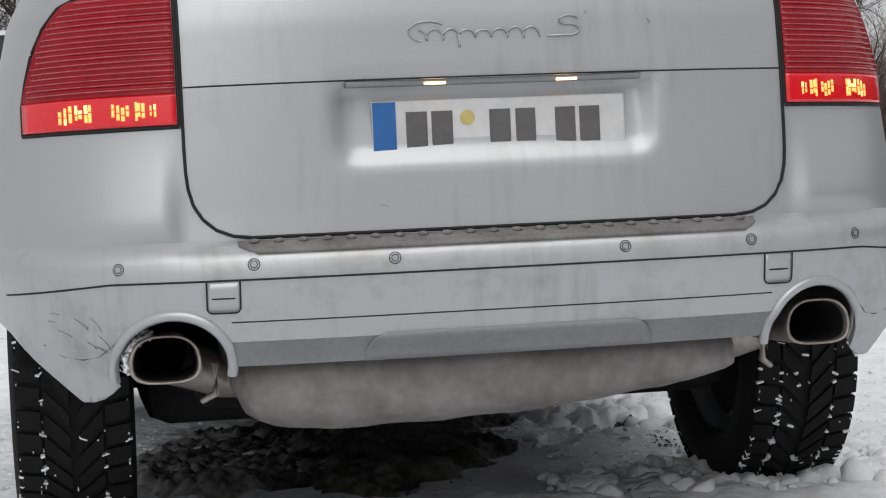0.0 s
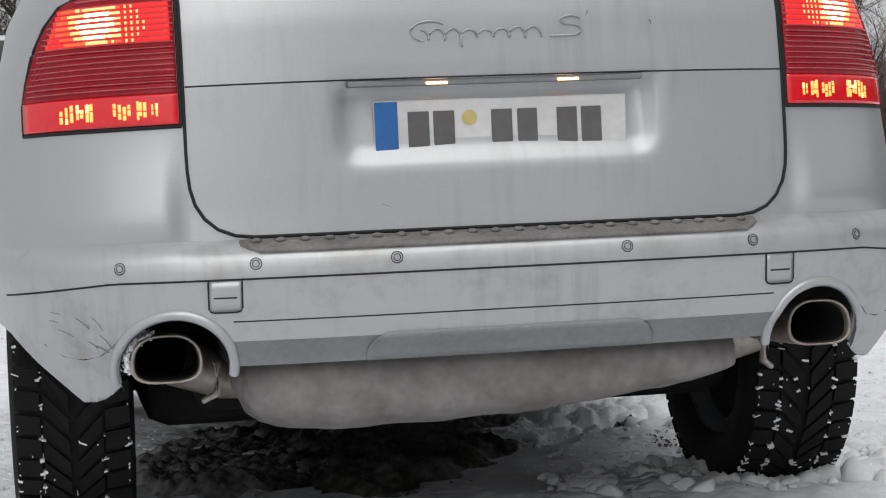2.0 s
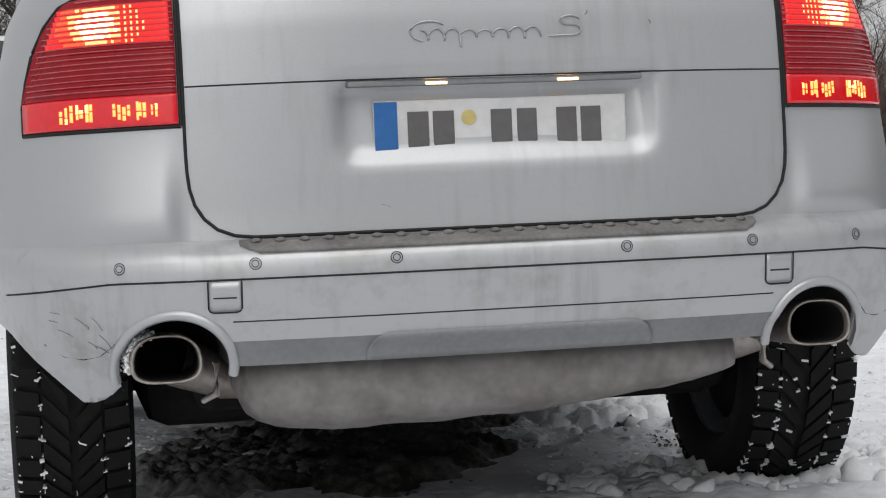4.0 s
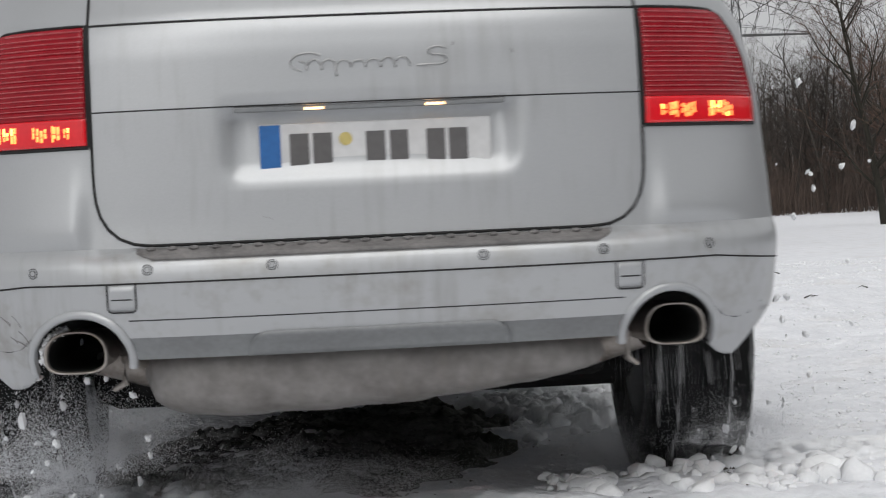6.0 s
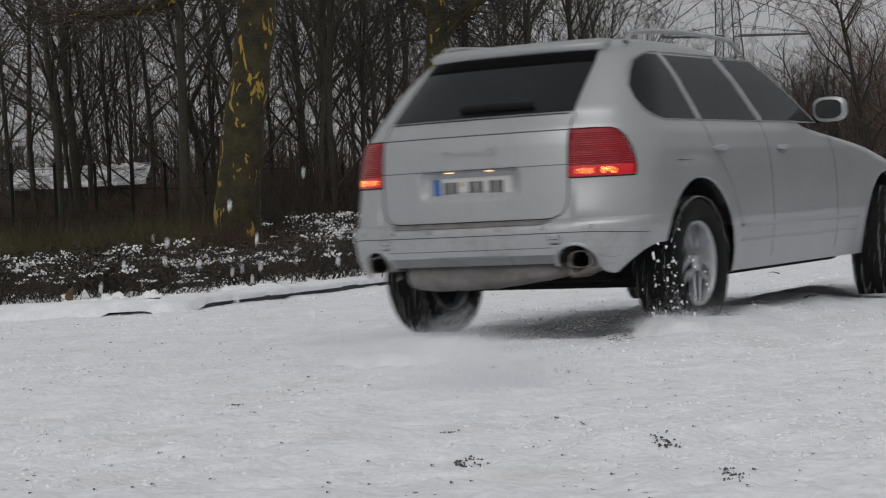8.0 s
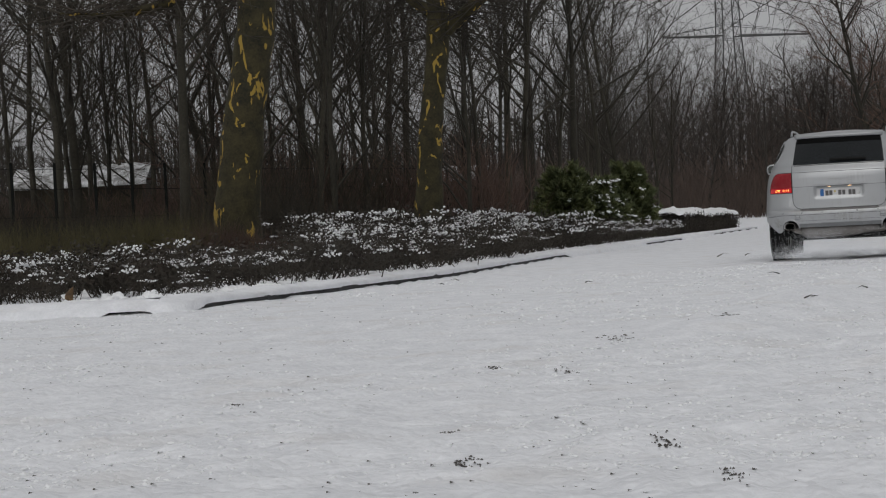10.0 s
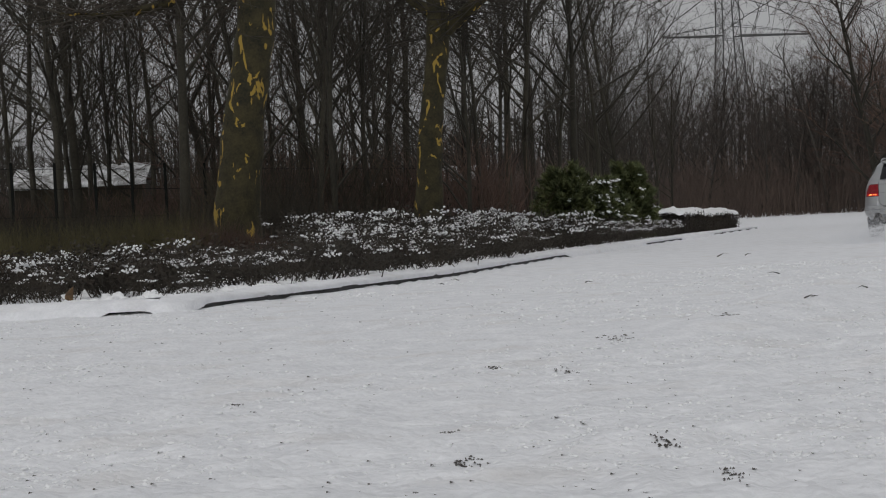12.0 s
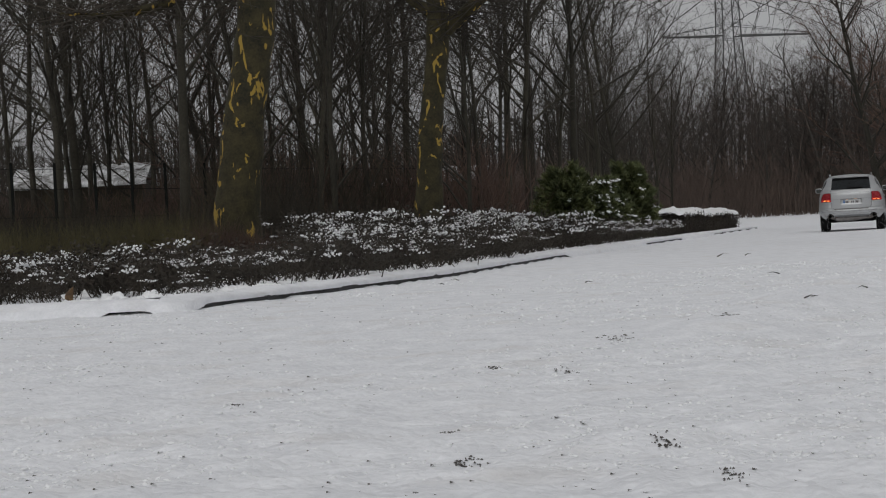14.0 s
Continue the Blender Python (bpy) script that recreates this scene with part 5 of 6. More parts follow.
def conifer(at, height, width, seed, label):
    rnd = random.Random(seed)
    ob = thing("conifer_bush", at, label, "conifer", "evergreen bushes at the end of the bed")
    wv, wf, nv, nf = [], [], [], []
    snow = []
    for i in range(170):
        a = rnd.uniform(0, 2 * math.pi)
        z = height * rnd.random() ** 1.3 * 0.9
        r = width * 0.5 * (1 - 0.75 * z / height) * rnd.uniform(0.7, 1.15)
        p = Vector((0.1 * math.cos(a), 0.1 * math.sin(a), z * 0.75))
        e = Vector((r * math.cos(a), r * math.sin(a), z + rnd.uniform(0.0, 0.35)))
        tube(wv, wf, [p, e], [0.018, 0.004], 4)
        for k in range(240):
            s = p.lerp(e, rnd.uniform(0.25, 1.0))
            d = ((e - p).normalized() * 0.8 + Vector((rnd.gauss(0, 0.5), rnd.gauss(0, 0.5), rnd.gauss(-0.1, 0.35)))).normalized()
            q = s + d * rnd.uniform(0.10, 0.26)
            w = d.orthogonal().normalized() * 0.022
            w = Matrix.Rotation(rnd.uniform(0, 3), 3, d) @ w
            b = len(nv)
            nv += [s, s.lerp(q, 0.5) + w, q, s.lerp(q, 0.5) - w]
            nf.append((b, b + 1, b + 2, b + 3))
        if rnd.random() < (0.9 if seed == 3 else 0.10):
            snow.append((p.lerp(e, rnd.uniform(0.6, 1.0)), a))
    part("stem", mesh("stem", wv, wf, TWIG), TWIG, ob)["kind"] = "stuff"
    part("needles", mesh("needles", nv, nf, FIR, False), FIR, ob, "green needle sprays")
    bm = bmesh.new()
    for p, a in snow:
        for k in range(7):
            s = rnd.uniform(0.025, 0.065)
            g = bmesh.ops.create_icosphere(bm, subdivisions=1, radius=1.0, matrix=Matrix.Translation(p + Vector((rnd.gauss(0, 0.10), rnd.gauss(0, 0.10), 0.05 + rnd.gauss(0, 0.025)))) @ Matrix.Rotation(a, 4, "Z") @ Matrix.Rotation(0.4, 4, "Y") @ Matrix.Diagonal((s * 1.8, s, s * 0.6, 1)))
            for v in g["verts"]:
                v.co += Vector((rnd.gauss(0, 1), rnd.gauss(0, 1), rnd.gauss(0, 0.6))) * s * 0.2
    sc = part("snow_cap", bm, SNOW_CLUMP, ob, "snow lying on the sprays")
    sc["kind"] = "stuff"
    sc.data.shade_smooth()


def make_hedge():
    """A clipped hedge along the end of the bed, deep snow on its flat top."""
    rnd = random.Random(77)
    for n in range(6):
        y0 = 62.2 + 3.55 * n
        hedge = thing("hedge", pose(kerb_x(y0) - 0.75, y0, 0.1, 0, 0, -13.4), "clipped dark hedge with deep snow on its flat top", "hedge", "hedges at the end of the bed")
        high, deep, ln = 0.66 + rnd.uniform(-0.05, 0.05), 1.9, 3.5
        tv, tf, lv, lf = [], [], [], []
        for i in range(420):
            p = Vector((-rnd.uniform(0, deep), rnd.uniform(0, ln), -0.1))
            e = p + Vector((rnd.gauss(0, 0.08), rnd.gauss(0, 0.08), high * rnd.uniform(0.7, 1.25)))
            tube(tv, tf, [p, e], [0.010, 0.004], 3)
            for k in range(16):
                c = p.lerp(e, rnd.uniform(0.15, 1.0)) + Vector((rnd.gauss(0, 0.06), rnd.gauss(0, 0.06), rnd.gauss(0, 0.04)))
                u = Vector((rnd.gauss(0, 1), rnd.gauss(0, 1), rnd.gauss(0, 0.7))).normalized() * rnd.uniform(0.02, 0.045)
                v = u.orthogonal().normalized() * 0.018
                b = len(lv)
                lv += [c - u, c + v, c + u, c - v]
                lf.append((b, b + 1, b + 2, b + 3))
        part("stem", mesh("stem", tv, tf, TWIG), TWIG, hedge)["kind"] = "stuff"
        part("foliage", mesh("foliage", lv, lf, LEAF, False), LEAF, hedge, "small dark leaves")
        vs, fs, nx, ny = [], [], 14, 26
        for j in range(ny + 1):
            for i in range(nx + 1):
                u, v = i / nx, j / ny
                q = Vector((u * deep * 3 + n * 5, v * ln * 3, 7))
                edge = min(u, 1 - u) * deep + 0.20 * noise.noise(q * 1.3)
                end = min(v, 1 - v) * ln
                rise = min(1.0, max(0.0, edge) / 0.22) ** 0.5 * min(1.0, 0.55 + end / 0.3)
                vs.append(Vector((-deep * u + 0.06 * noise.noise(q * 2), ln * v, high - 0.06 + 0.20 * rise + 0.10 * noise.noise(q) + 0.06 * noise.noise(q * 2.7))))
        for j in range(ny):
            for i in range(nx):
                a = j * (nx + 1) + i
                fs.append((a, a + nx + 1, a + nx + 2, a + 1))
        part("snow_cap", mesh("snow_cap", vs, fs, SNOW_CLUMP), SNOW_CLUMP, hedge, "thick smooth snow")


def make_bed_snow():
    """Rounded heaps of snow between and in front of the shrubs."""
    rnd = random.Random(15)
    bm = bmesh.new()
    for i in range(330):
        y = 18.2 + 24 * rnd.random() ** 1.4
        b = rnd.uniform(0.35, 1.3) if i % 3 else rnd.uniform(1.3, 4.0)
        x = kerb_x(y) - b / 0.93
        if beyond_kerb(x, y) < 0.25:
            continue
        r = rnd.uniform(0.02, 0.075)
        q = Vector((x, y, ground_z(x, y) + 0.01))
        g = bmesh.ops.create_icosphere(bm, subdivisions=3, radius=1.0, matrix=Matrix.Translation(q) @ Matrix.Rotation(rnd.uniform(0, 6), 4, "Z") @ Matrix.Diagonal((r * rnd.uniform(1.0, 1.9), r, r * rnd.uniform(0.45, 0.8), 1)))
        for v in g["verts"]:
            w = (v.co - q) / r + Vector((i * 3.7, 0, 0))
            v.co += (v.co - q).normalized() * r * (0.7 * noise.noise(w * 1.2) + 0.4 * noise.noise(w * 2.9))
    me = bpy.data.meshes.new("snow_heaps")
    bm.to_mesh(me)
    bm.free()
    me.materials.append(SNOW_CLUMP)
    me.shade_smooth()
    tagged(new("snow_heaps", me), "rounded heaps of fresh snow between the shrubs", "snow heaps", kind="stuff")


def make_stump():
    rnd = random.Random(6)
    vs, fs, n = [], [], 18
    for z, r in ((-0.1, 0.055), (0.0, 0.045), (0.08, 0.040), (0.125, 0.038), (0.13, 0.034), (0.128, 0.001)):
        for i in range(n):
            a = 2 * math.pi * i / n
            w = r * (1 + 0.12 * noise.noise(Vector((math.cos(a) * 2, math.sin(a) * 2, z * 3))))
            vs.append(Vector((w * math.cos(a) + 0.12 * z, w * math.sin(a), z + (0.03 * math.cos(a) if z > 0.1 and r > 0.01 else 0))))
    for j in range(5):
        for i in range(n):
            fs.append((j * n + i, j * n + (i + 1) % n, (j + 1) * n + (i + 1) % n, (j + 1) * n + i))
    stump = new("tree_stump", mesh("tree_stump", vs, fs, CUT_WOOD))
    stump.matrix_basis = pose(-3.72, 18.95, 0.11, 0, 0, 20)
    tagged(stump, "short orange-brown cut stump among the shrubs", "stump")


def make_pylon():
    x0, y0 = 33.95, 220.0
    ob = thing("power_pylon", pose(x0, y0, 1.2, 0, 0, 14), "grey steel lattice power pylon behind the wood", "pylon")
    def half(z):
        return float(np.interp(z, [0, 20, 40], [2.2, 1.1, 0.55]))
    corners = ((1, 1), (-1, 1), (-1, -1), (1, -1))
    levels = [0, 4.5, 8.5, 12, 15, 17.5, 19.6, 21.4, 23.2, 25, 27, 29, 31, 33, 36, 40]
    for cx, cy in corners:
        vs, fs = [], []
        tube(vs, fs, [(cx * half(z), cy * half(z), z) for z in levels], [0.09] * len(levels), 4)
        part("leg", mesh("leg", vs, fs, IRON), IRON, ob)
    for a, b in zip(levels, levels[1:]):
        vs, fs = [], []
        for i in range(4):
            (ax, ay), (bx, by) = corners[i], corners[(i + 1) % 4]
            tube(vs, fs, [(ax * half(a), ay * half(a), a), (bx * half(b), by * half(b), b)], [0.035, 0.035], 3)
            tube(vs, fs, [(bx * half(a), by * half(a), a), (ax * half(b), ay * half(b), b)], [0.035, 0.035], 3)
            tube(vs, fs, [(ax * half(b), ay * half(b), b), (bx * half(b), by * half(b), b)], [0.035, 0.035], 3)
        part("brace", mesh("brace", vs, fs, IRON), IRON, ob)["kind"] = "stuff"
    for s, ln in ((-1, 8.0), (1, 10.2)):
        vs, fs = [], []
        for cy in (-1, 1):
            tube(vs, fs, [(s * 0.9, cy * 0.9, 20.0), (s * ln, cy * 0.15, 20.0)], [0.09, 0.09], 4)
            tube(vs, fs, [(s * 0.85, cy * 0.85, 21.2), (s * ln, cy * 0.1, 20.15)], [0.03, 0.03], 4)
            for k in range(9):
                u, v = k / 9, (k + 0.5) / 9
                tube(vs, fs, [(s * (1.4 + (ln - 1.4) * u), cy * (1.2 - 1.05 * u), 20.0), (s * (1.35 + (ln - 1.35) * v), cy * (1.15 - 1.05 * v), 21.4 - 1.25 * v)], [0.022, 0.022], 3)
        part("cross_arm", mesh("cross_arm", vs, fs, IRON), IRON, ob)


def make_fence():
    rnd = random.Random(4)
    fence = thing("mesh_fence", Matrix.Identity(4), "dark post and wire fence in front of a snowy bank", "fence")
    posts = [(-0.2225, 47.0), (-0.2, 47.6), (-0.179, 48.2), (-0.160, 48.8), (-0.1425, 49.4), (-0.122, 50.0), (-0.05, 52.5), (0.004, 54.5), (-0.245, 46.4)]
    posts = sorted((a * d, d) for a, d in posts)
    for x, y in posts:
        z = ground_z(x, y)
        bm = bmesh.new()
        box(bm, x - 0.035, x + 0.035, y - 0.035, y + 0.035, z - 0.2, z + 2.45, 0.01)
        part("fence_post", bm, POST, fence)
    for h in (0.4, 1.1, 1.8, 2.3):
        vs, fs = [], []
        tube(vs, fs, [(x, y, ground_z(x, y) + h) for x, y in posts], [0.008] * len(posts), 3)
        part("wire", mesh("wire", vs, fs, POST), POST, fence)
    # snow-covered garden sheds and hedge tops behind
    for a0, a1, d, z0, z1, lab in ((-0.224, -0.152, 74, 3.1, 3.85, "long low shed with a snow-covered roof behind the trees"), (0.0, 0.022, 90, 3.0, 3.6, "small hut with a snow-covered roof in the wood"), (-0.034, -0.014, 84, 2.75, 3.0, "low shed with a thin snow-covered roof")):
        x0, x1 = a0 * d, a1 * d
        shed = thing("shed", pose((x0 + x1) / 2, d, ground_z((x0 + x1) / 2, d)), lab, "shed", "sheds behind the wood")
        w = (x1 - x0) / 2
        g = ground_z((x0 + x1) / 2, d)
        bm = bmesh.new()
        box(bm, -w + 0.2, w - 0.2, 0, 3.0, -0.4, z0 - g, 0.02)
        part("wall", bm, THICKET, shed)
        vs, n = [], 24
        fs = []
        for i in range(n + 1):
            x = -w + 2 * w * i / n
            o = 0.06 * noise.noise(Vector((x * 1.3, d, 0)))
            vs += [Vector((x, -0.25, z0 - g - 0.06)), Vector((x, -0.3, z0 - g + 0.1 + o)), Vector((x, 1.5, z1 - g + 0.1 + o)), Vector((x, 3.2, z0 - g + 0.1 + o)), Vector((x, 3.2, z0 - g - 0.06))]
        for i in range(n):
            for k in range(4):
                q = i * 5 + k
                fs.append((q, q + 5, q + 6, q + 1))
        part("roof", mesh("roof", vs, fs, PATCHY_SNOW), PATCHY_SNOW, shed, "roof under patchy snow")


def make_debris():
    """Twigs, leaves and bare spots on the snow."""
    rnd = random.Random(31)
    for x, y, w in ((0.59, 5.32, 0.05), (-0.02, 5.87, 0.035), (0.20, 8.37, 0.05), (0.49, 8.15, 0.07), (0.88, 10.01, 0.10), (1.58, 10.86, 0.09), (-0.82, 7.29, 0.03), (0.03, 5.2, 0.05), (0.65, 4.53, 0.035)):
        vs, fs = [], []
        for i in range(42):
            p = Vector((rnd.gauss(0, w * 0.42), rnd.gauss(0, w * 1.1), 0))
            b = len(vs)
            r = rnd.uniform(0.03, 0.13) * w
            z = snow_relief(x + p.x, y + p.y)
            for k in range(6):
                an = k * math.pi / 3
                vs.append(Vector((p.x + r * math.cos(an) * rnd.uniform(0.6, 1.2), p.y + r * math.sin(an) * rnd.uniform(0.8, 2.0), z + 0.002)))
            vs.append(Vector((p.x, p.y, z + 0.006)))
            for k in range(6):
                fs.append((b + k, b + (k + 1) % 6, b + 6))
        spot = new("bare_spot", mesh("bare_spot", vs, fs, DIRT))
        spot.matrix_basis = pose(x, y, 0)
        tagged(spot, "small bare dark spot in the snow", "bare spot", "bare spots in the snow", "stuff")
    lying = [(4.22, 29.6), (4.54, 28.9), (3.44, 19.7), (2.29, 12.26), (3.09, 14.05)]
    for i in range(10):
        y = rnd.uniform(6, 30)
        x = rnd.uniform(-0.2, 0.22) * y
        if i < 5:
            x, y = lying[i]
        if beyond_kerb(x, y) > -0.3:
            continue
        vs, fs = [], []
        ln, a = rnd.uniform(0.02, 0.06) * (1 + y / 14), rnd.uniform(0, 6.28)
        p = Vector((0, 0, 0.004))
        q = p + Vector((math.cos(a), math.sin(a), rnd.uniform(0, 0.25))) * ln
        tube(vs, fs, [p, p.lerp(q, 0.5) + Vector((0, 0, ln * 0.12)), q], [0.003 + 0.0002 * y, 0.003, 0.001], 4)
        if rnd.random() < 0.5:
            tube(vs, fs, [p.lerp(q, 0.5), p.lerp(q, 0.5) + Vector((math.cos(a + 0.8), math.sin(a + 0.8), 0.2)) * ln * 0.5], [0.002, 0.001], 3)
        t = new("fallen_twig", mesh("fallen_twig", vs, fs, WOOD))
        t.matrix_basis = pose(x, y, snow_relief(x, y))
        tagged(t, "small dark fallen twig on the snow", "twig", "fallen twigs")
    vs, fs = [], []
    for i in range(420):
        y = 4.2 + 16 * rnd.random() ** 1.5
        x = rnd.uniform(-0.24, 0.24) * y
        if beyond_kerb(x, y) > -0.2:
            continue
        r = rnd.uniform(0.0015, 0.005) * (1 + y / 12)
        z = snow_relief(x, y) + 0.001
        b = len(vs)
        vs += [Vector((x - r, y - r, z)), Vector((x + r, y - r * 0.5, z + r * 0.4)), Vector((x + r * 0.4, y + r * 2, z)), Vector((x - r, y + r, z + r * 0.6))]
        fs.append((b, b + 1, b + 2, b + 3))
    # crumbs of trodden snow, half sunk
    bm = bmesh.new()
    bmesh.ops.create_icosphere(bm, subdivisions=1, radius=1.0)
    ball = np.array([v.co[:] for v in bm.verts])
    tris = np.array([[v.index for v in f.verts] for f in bm.faces])
    bm.free()
    dice = np.random.RandomState(9)
    cv, cf, n = [], [], 0
    for i in range(14000):
        y = 4.9 + 19 * rnd.random() ** 1.25
        x = rnd.uniform(-0.25, 0.25) * y
        p = Vector((x, y, 0))
        wild = noise.noise(p * 0.55 + Vector((4, 0, 0))) + 0.5 * noise.noise(p * 2.1) + (0.22 if x > 0.05 * y else 0.0)
        if beyond_kerb(x, y) > -0.2 or wild < rnd.uniform(-0.25, 0.55):
            continue
        r = rnd.uniform(0.0025, 0.0062) * (1 + y / 12)
        lump = ball * (1 + 0.22 * dice.normal(0, 1, (len(ball), 1))) * (r * rnd.uniform(0.9, 1.7), r * rnd.uniform(0.9, 1.5), r * rnd.uniform(0.5, 0.9))
        cv.append(lump + (x, y, snow_relief(x, y) - 0.1 * r))
        cf.append(tris + n * len(ball))
        n += 1
    me = mesh("snow_crumbs", np.concatenate(cv).tolist(), np.concatenate(cf).tolist(), SNOW_CLUMP)
    tagged(new("snow_crumbs", me), "crumbs and clumps of trodden snow on the ground", "snow crumbs", kind="stuff")
    tagged(new("litter_specks", mesh("litter_specks", vs, fs, DIRT)), "scattered specks of soil and leaf on the snow", "specks", kind="stuff")


def make_far_kerb():
    far = thing("far_kerb", Matrix.Identity(4), "low dark kerb across the end of the road", "kerb", kind="structure")
    for i in range(22):
        x = 15.0 + 1.0 * i
        bm = bmesh.new()
        box(bm, x, x + 0.985, 94.9, 95.1, 0.0, 0.13, 0.015)
        part("kerb_stone", bm, KERB, far)


make_kerb()
make_far_kerb()
make_plane_trees()
make_shrubs()
make_hedge()
make_stump()
make_bed_snow()
conifer(pose(3.75, 57.5, 0.1), 2.35, 2.7, 1, "spreading green conifer bush with snow on it")
conifer(pose(6.05, 61.5, 0.1), 2.45, 2.3, 2, "green conifer bush with snow on its sprays")
conifer(pose(4.75, 58.0, 0.1), 1.75, 2.6, 3, "low green conifer bush half under snow")
make_pylon()
make_fence()
make_thickets()
make_woods()
make_debris()


# ---- unseen band in place of woods beside and behind the camera, added to darken the car's side ----
def unseen_woods():
    verts, faces, n = [], [], 160
    for i in range(n + 1):
        a = radians(32 + 108 * i / n)
        for k, (r, z) in enumerate(((31, -0.5), (30, 1.5), (30.5, 3), (32, 0.5))):
            p = Vector((a * 14, k, 0))
            h = z + (2.0 if k == 2 else 0.6) * (noise.noise(p * 1.0) + 0.6 * noise.noise(p * 3.1) + 0.8 * noise.noise(p * 9.0)) + (2.0 if k == 2 else 0)
            q = r + 2.0 * noise.noise(p * 2.0 + Vector((9, 0, 0)))
            verts.append((q * math.sin(a), q * math.cos(a), h))
    for i in range(n):
        for k in range(3):
            b = i * 4 + k
            faces.append((b, b + 1, b + 5, b + 4))
    ob = new("backdrop", mesh("backdrop", verts, faces, THICKET))
    tagged(ob, "dark leafless woods around the snowy car park", "woods", kind="structure")


unseen_woods()


# ---- snow thrown up by the wheels: rigid puffs of flakes and clods that rise from the snow and settle back into it ----
def puff_mesh(name, seed, count, size, flat=0.6, dense=True, soft=False):
    rnd = np.random.RandomState(seed)
    way = rnd.normal(0, 1, (count, 3))
    way /= np.linalg.norm(way, axis=1)[:, None]
    way[:, 2] = np.abs(way[:, 2])
    c = way * (0.40 + rnd.exponential(0.22, (count, 1)) * (1 + 0.8 * np.sin(7 * way[:, :1] + seed) * np.sin(9 * way[:, 1:2])))
    c[:, 2] *= flat * 0.85
    if soft:
        c = rnd.normal(0, 0.36, (count, 3)) * (1, 1, flat)
        c += 0.10 * np.sin(c[:, [1, 2, 0]] * 9 + seed) + 0.05 * np.sin(c[:, [2, 0, 1]] * 23)
        c[:, 2] = np.abs(c[:, 2]) - 0.05
    few = count // 5
    lump = rnd.normal(0, 0.55, (14, 3)) * (1, 1, flat)
    c[:few] = lump[rnd.randint(0, 14, few)] + rnd.normal(0, 0.12, (few, 3))
    u = rnd.normal(0, 1, (count, 3))
    u /= np.linalg.norm(u, axis=1)[:, None]
    w = np.cross(u, rnd.normal(0, 1, (count, 3)))
    w /= np.linalg.norm(w, axis=1)[:, None]
    s = size * rnd.uniform(0.5, 1.4, (count, 1))
    verts = np.stack([c - u * s, c + w * s, c + u * s - w * s * 0.4], 1).reshape(-1, 3)
    faces = [(3 * i, 3 * i + 1, 3 * i + 2) for i in range(count)]
    # dense rough middle of the cloud
    k, core, rings, cuts = len(verts), [(0, 0, 0.40 * flat - 0.12)], 60, 150
    for j in range(1, rings + 1):
        for i in range(cuts):
            a, r = 2 * math.pi * i / cuts, j / rings
            x, y = r * math.cos(a), r * math.sin(a)
            p = Vector((x, y, seed * 5.0)) * 2.0
            edge = r * (1 + 0.30 * noise.noise(Vector((math.cos(a), math.sin(a), seed * 3.0)) * 1.5))
            dome = max(0.0, 1 - edge ** 2)
            z = 0.40 * flat * (dome ** 0.8 + dome ** 0.3 * (0.45 * noise.noise(p) + 0.28 * noise.noise(p * 2.6) + 0.32 * abs(noise.noise(p * 5.0)) + 0.30 * abs(noise.noise(p * 11.0)) + 0.12 * noise.noise(p * 24.0)))
            core.append((x * 0.95, y * 0.95, z - 0.12 - 3.4 * max(0.0, edge - 0.30) ** 2))
    if not dense:
        core, rings, cuts = [(0, 0, -0.2)], 0, 0
    for i in range(cuts):
        faces.append((k, k + 1 + i, k + 1 + (i + 1) % cuts))
    for j in range(rings - 1):
        for i in range(cuts):
            b, c = k + 1 + j * cuts + i, k + 1 + j * cuts + (i + 1) % cuts
            faces.append((b, b + cuts, c + cuts, c))
    verts = np.concatenate([verts, np.array(core)])
    me = mesh(name, verts, faces, POWDER, False)
    me.materials.append(SNOW_CLUMP)
    me.polygons.foreach_set("material_index", np.array([0] * count + [1] * (len(faces) - count), dtype=np.int32))
    me.polygons.foreach_set("use_smooth", np.array([0] * count + [1] * (len(faces) - count), dtype=bool))
    return me


def clod_mesh(name, seed, count, spread, size, stretch=1.6):
    rnd = random.Random(seed)
    bm = bmesh.new()
    for i in range(count):
        s = size * rnd.uniform(0.35, 1.3)
        q = Vector((rnd.gauss(0, spread[0]), rnd.gauss(0, spread[1]), rnd.gauss(0, spread[2])))
        g = bmesh.ops.create_icosphere(bm, subdivisions=1, radius=1.0, matrix=Matrix.Translation(q) @ Euler((rnd.uniform(0, 6), rnd.uniform(0, 6), rnd.uniform(0, 6))).to_matrix().to_4x4() @ Matrix.Diagonal((s * rnd.uniform(0.9, stretch), s, s * rnd.uniform(0.5, 0.9), 1)))
        for v in g["verts"]:
            v.co += Vector((rnd.gauss(0, 1), rnd.gauss(0, 1), rnd.gauss(0, 1))) * s * 0.16
    me = bpy.data.meshes.new(name)
    bm.to_mesh(me)
    bm.free()
    me.materials.append(SNOW_CLUMP)
    return me


FINE = [puff_mesh("snow_powder", 1, 95000, 0.0036), puff_mesh("snow_powder", 2, 95000, 0.0036), puff_mesh("snow_powder", 3, 95000, 0.0036, 0.4)]
SOFT = puff_mesh("snow_powder", 6, 120000, 0.0045, 0.75, False, True)
THIN = puff_mesh("snow_powder", 4, 60000, 0.0040, 0.6, False)
CLODS = [clod_mesh("snow_clods", 1, 60, (0.16, 0.16, 0.13), 0.012), clod_mesh("snow_clods", 2, 34, (0.3, 0.3, 0.2), 0.010), clod_mesh("snow_clods", 3, 90, (0.10, 0.12, 0.16), 0.010)]
SPRAY = []


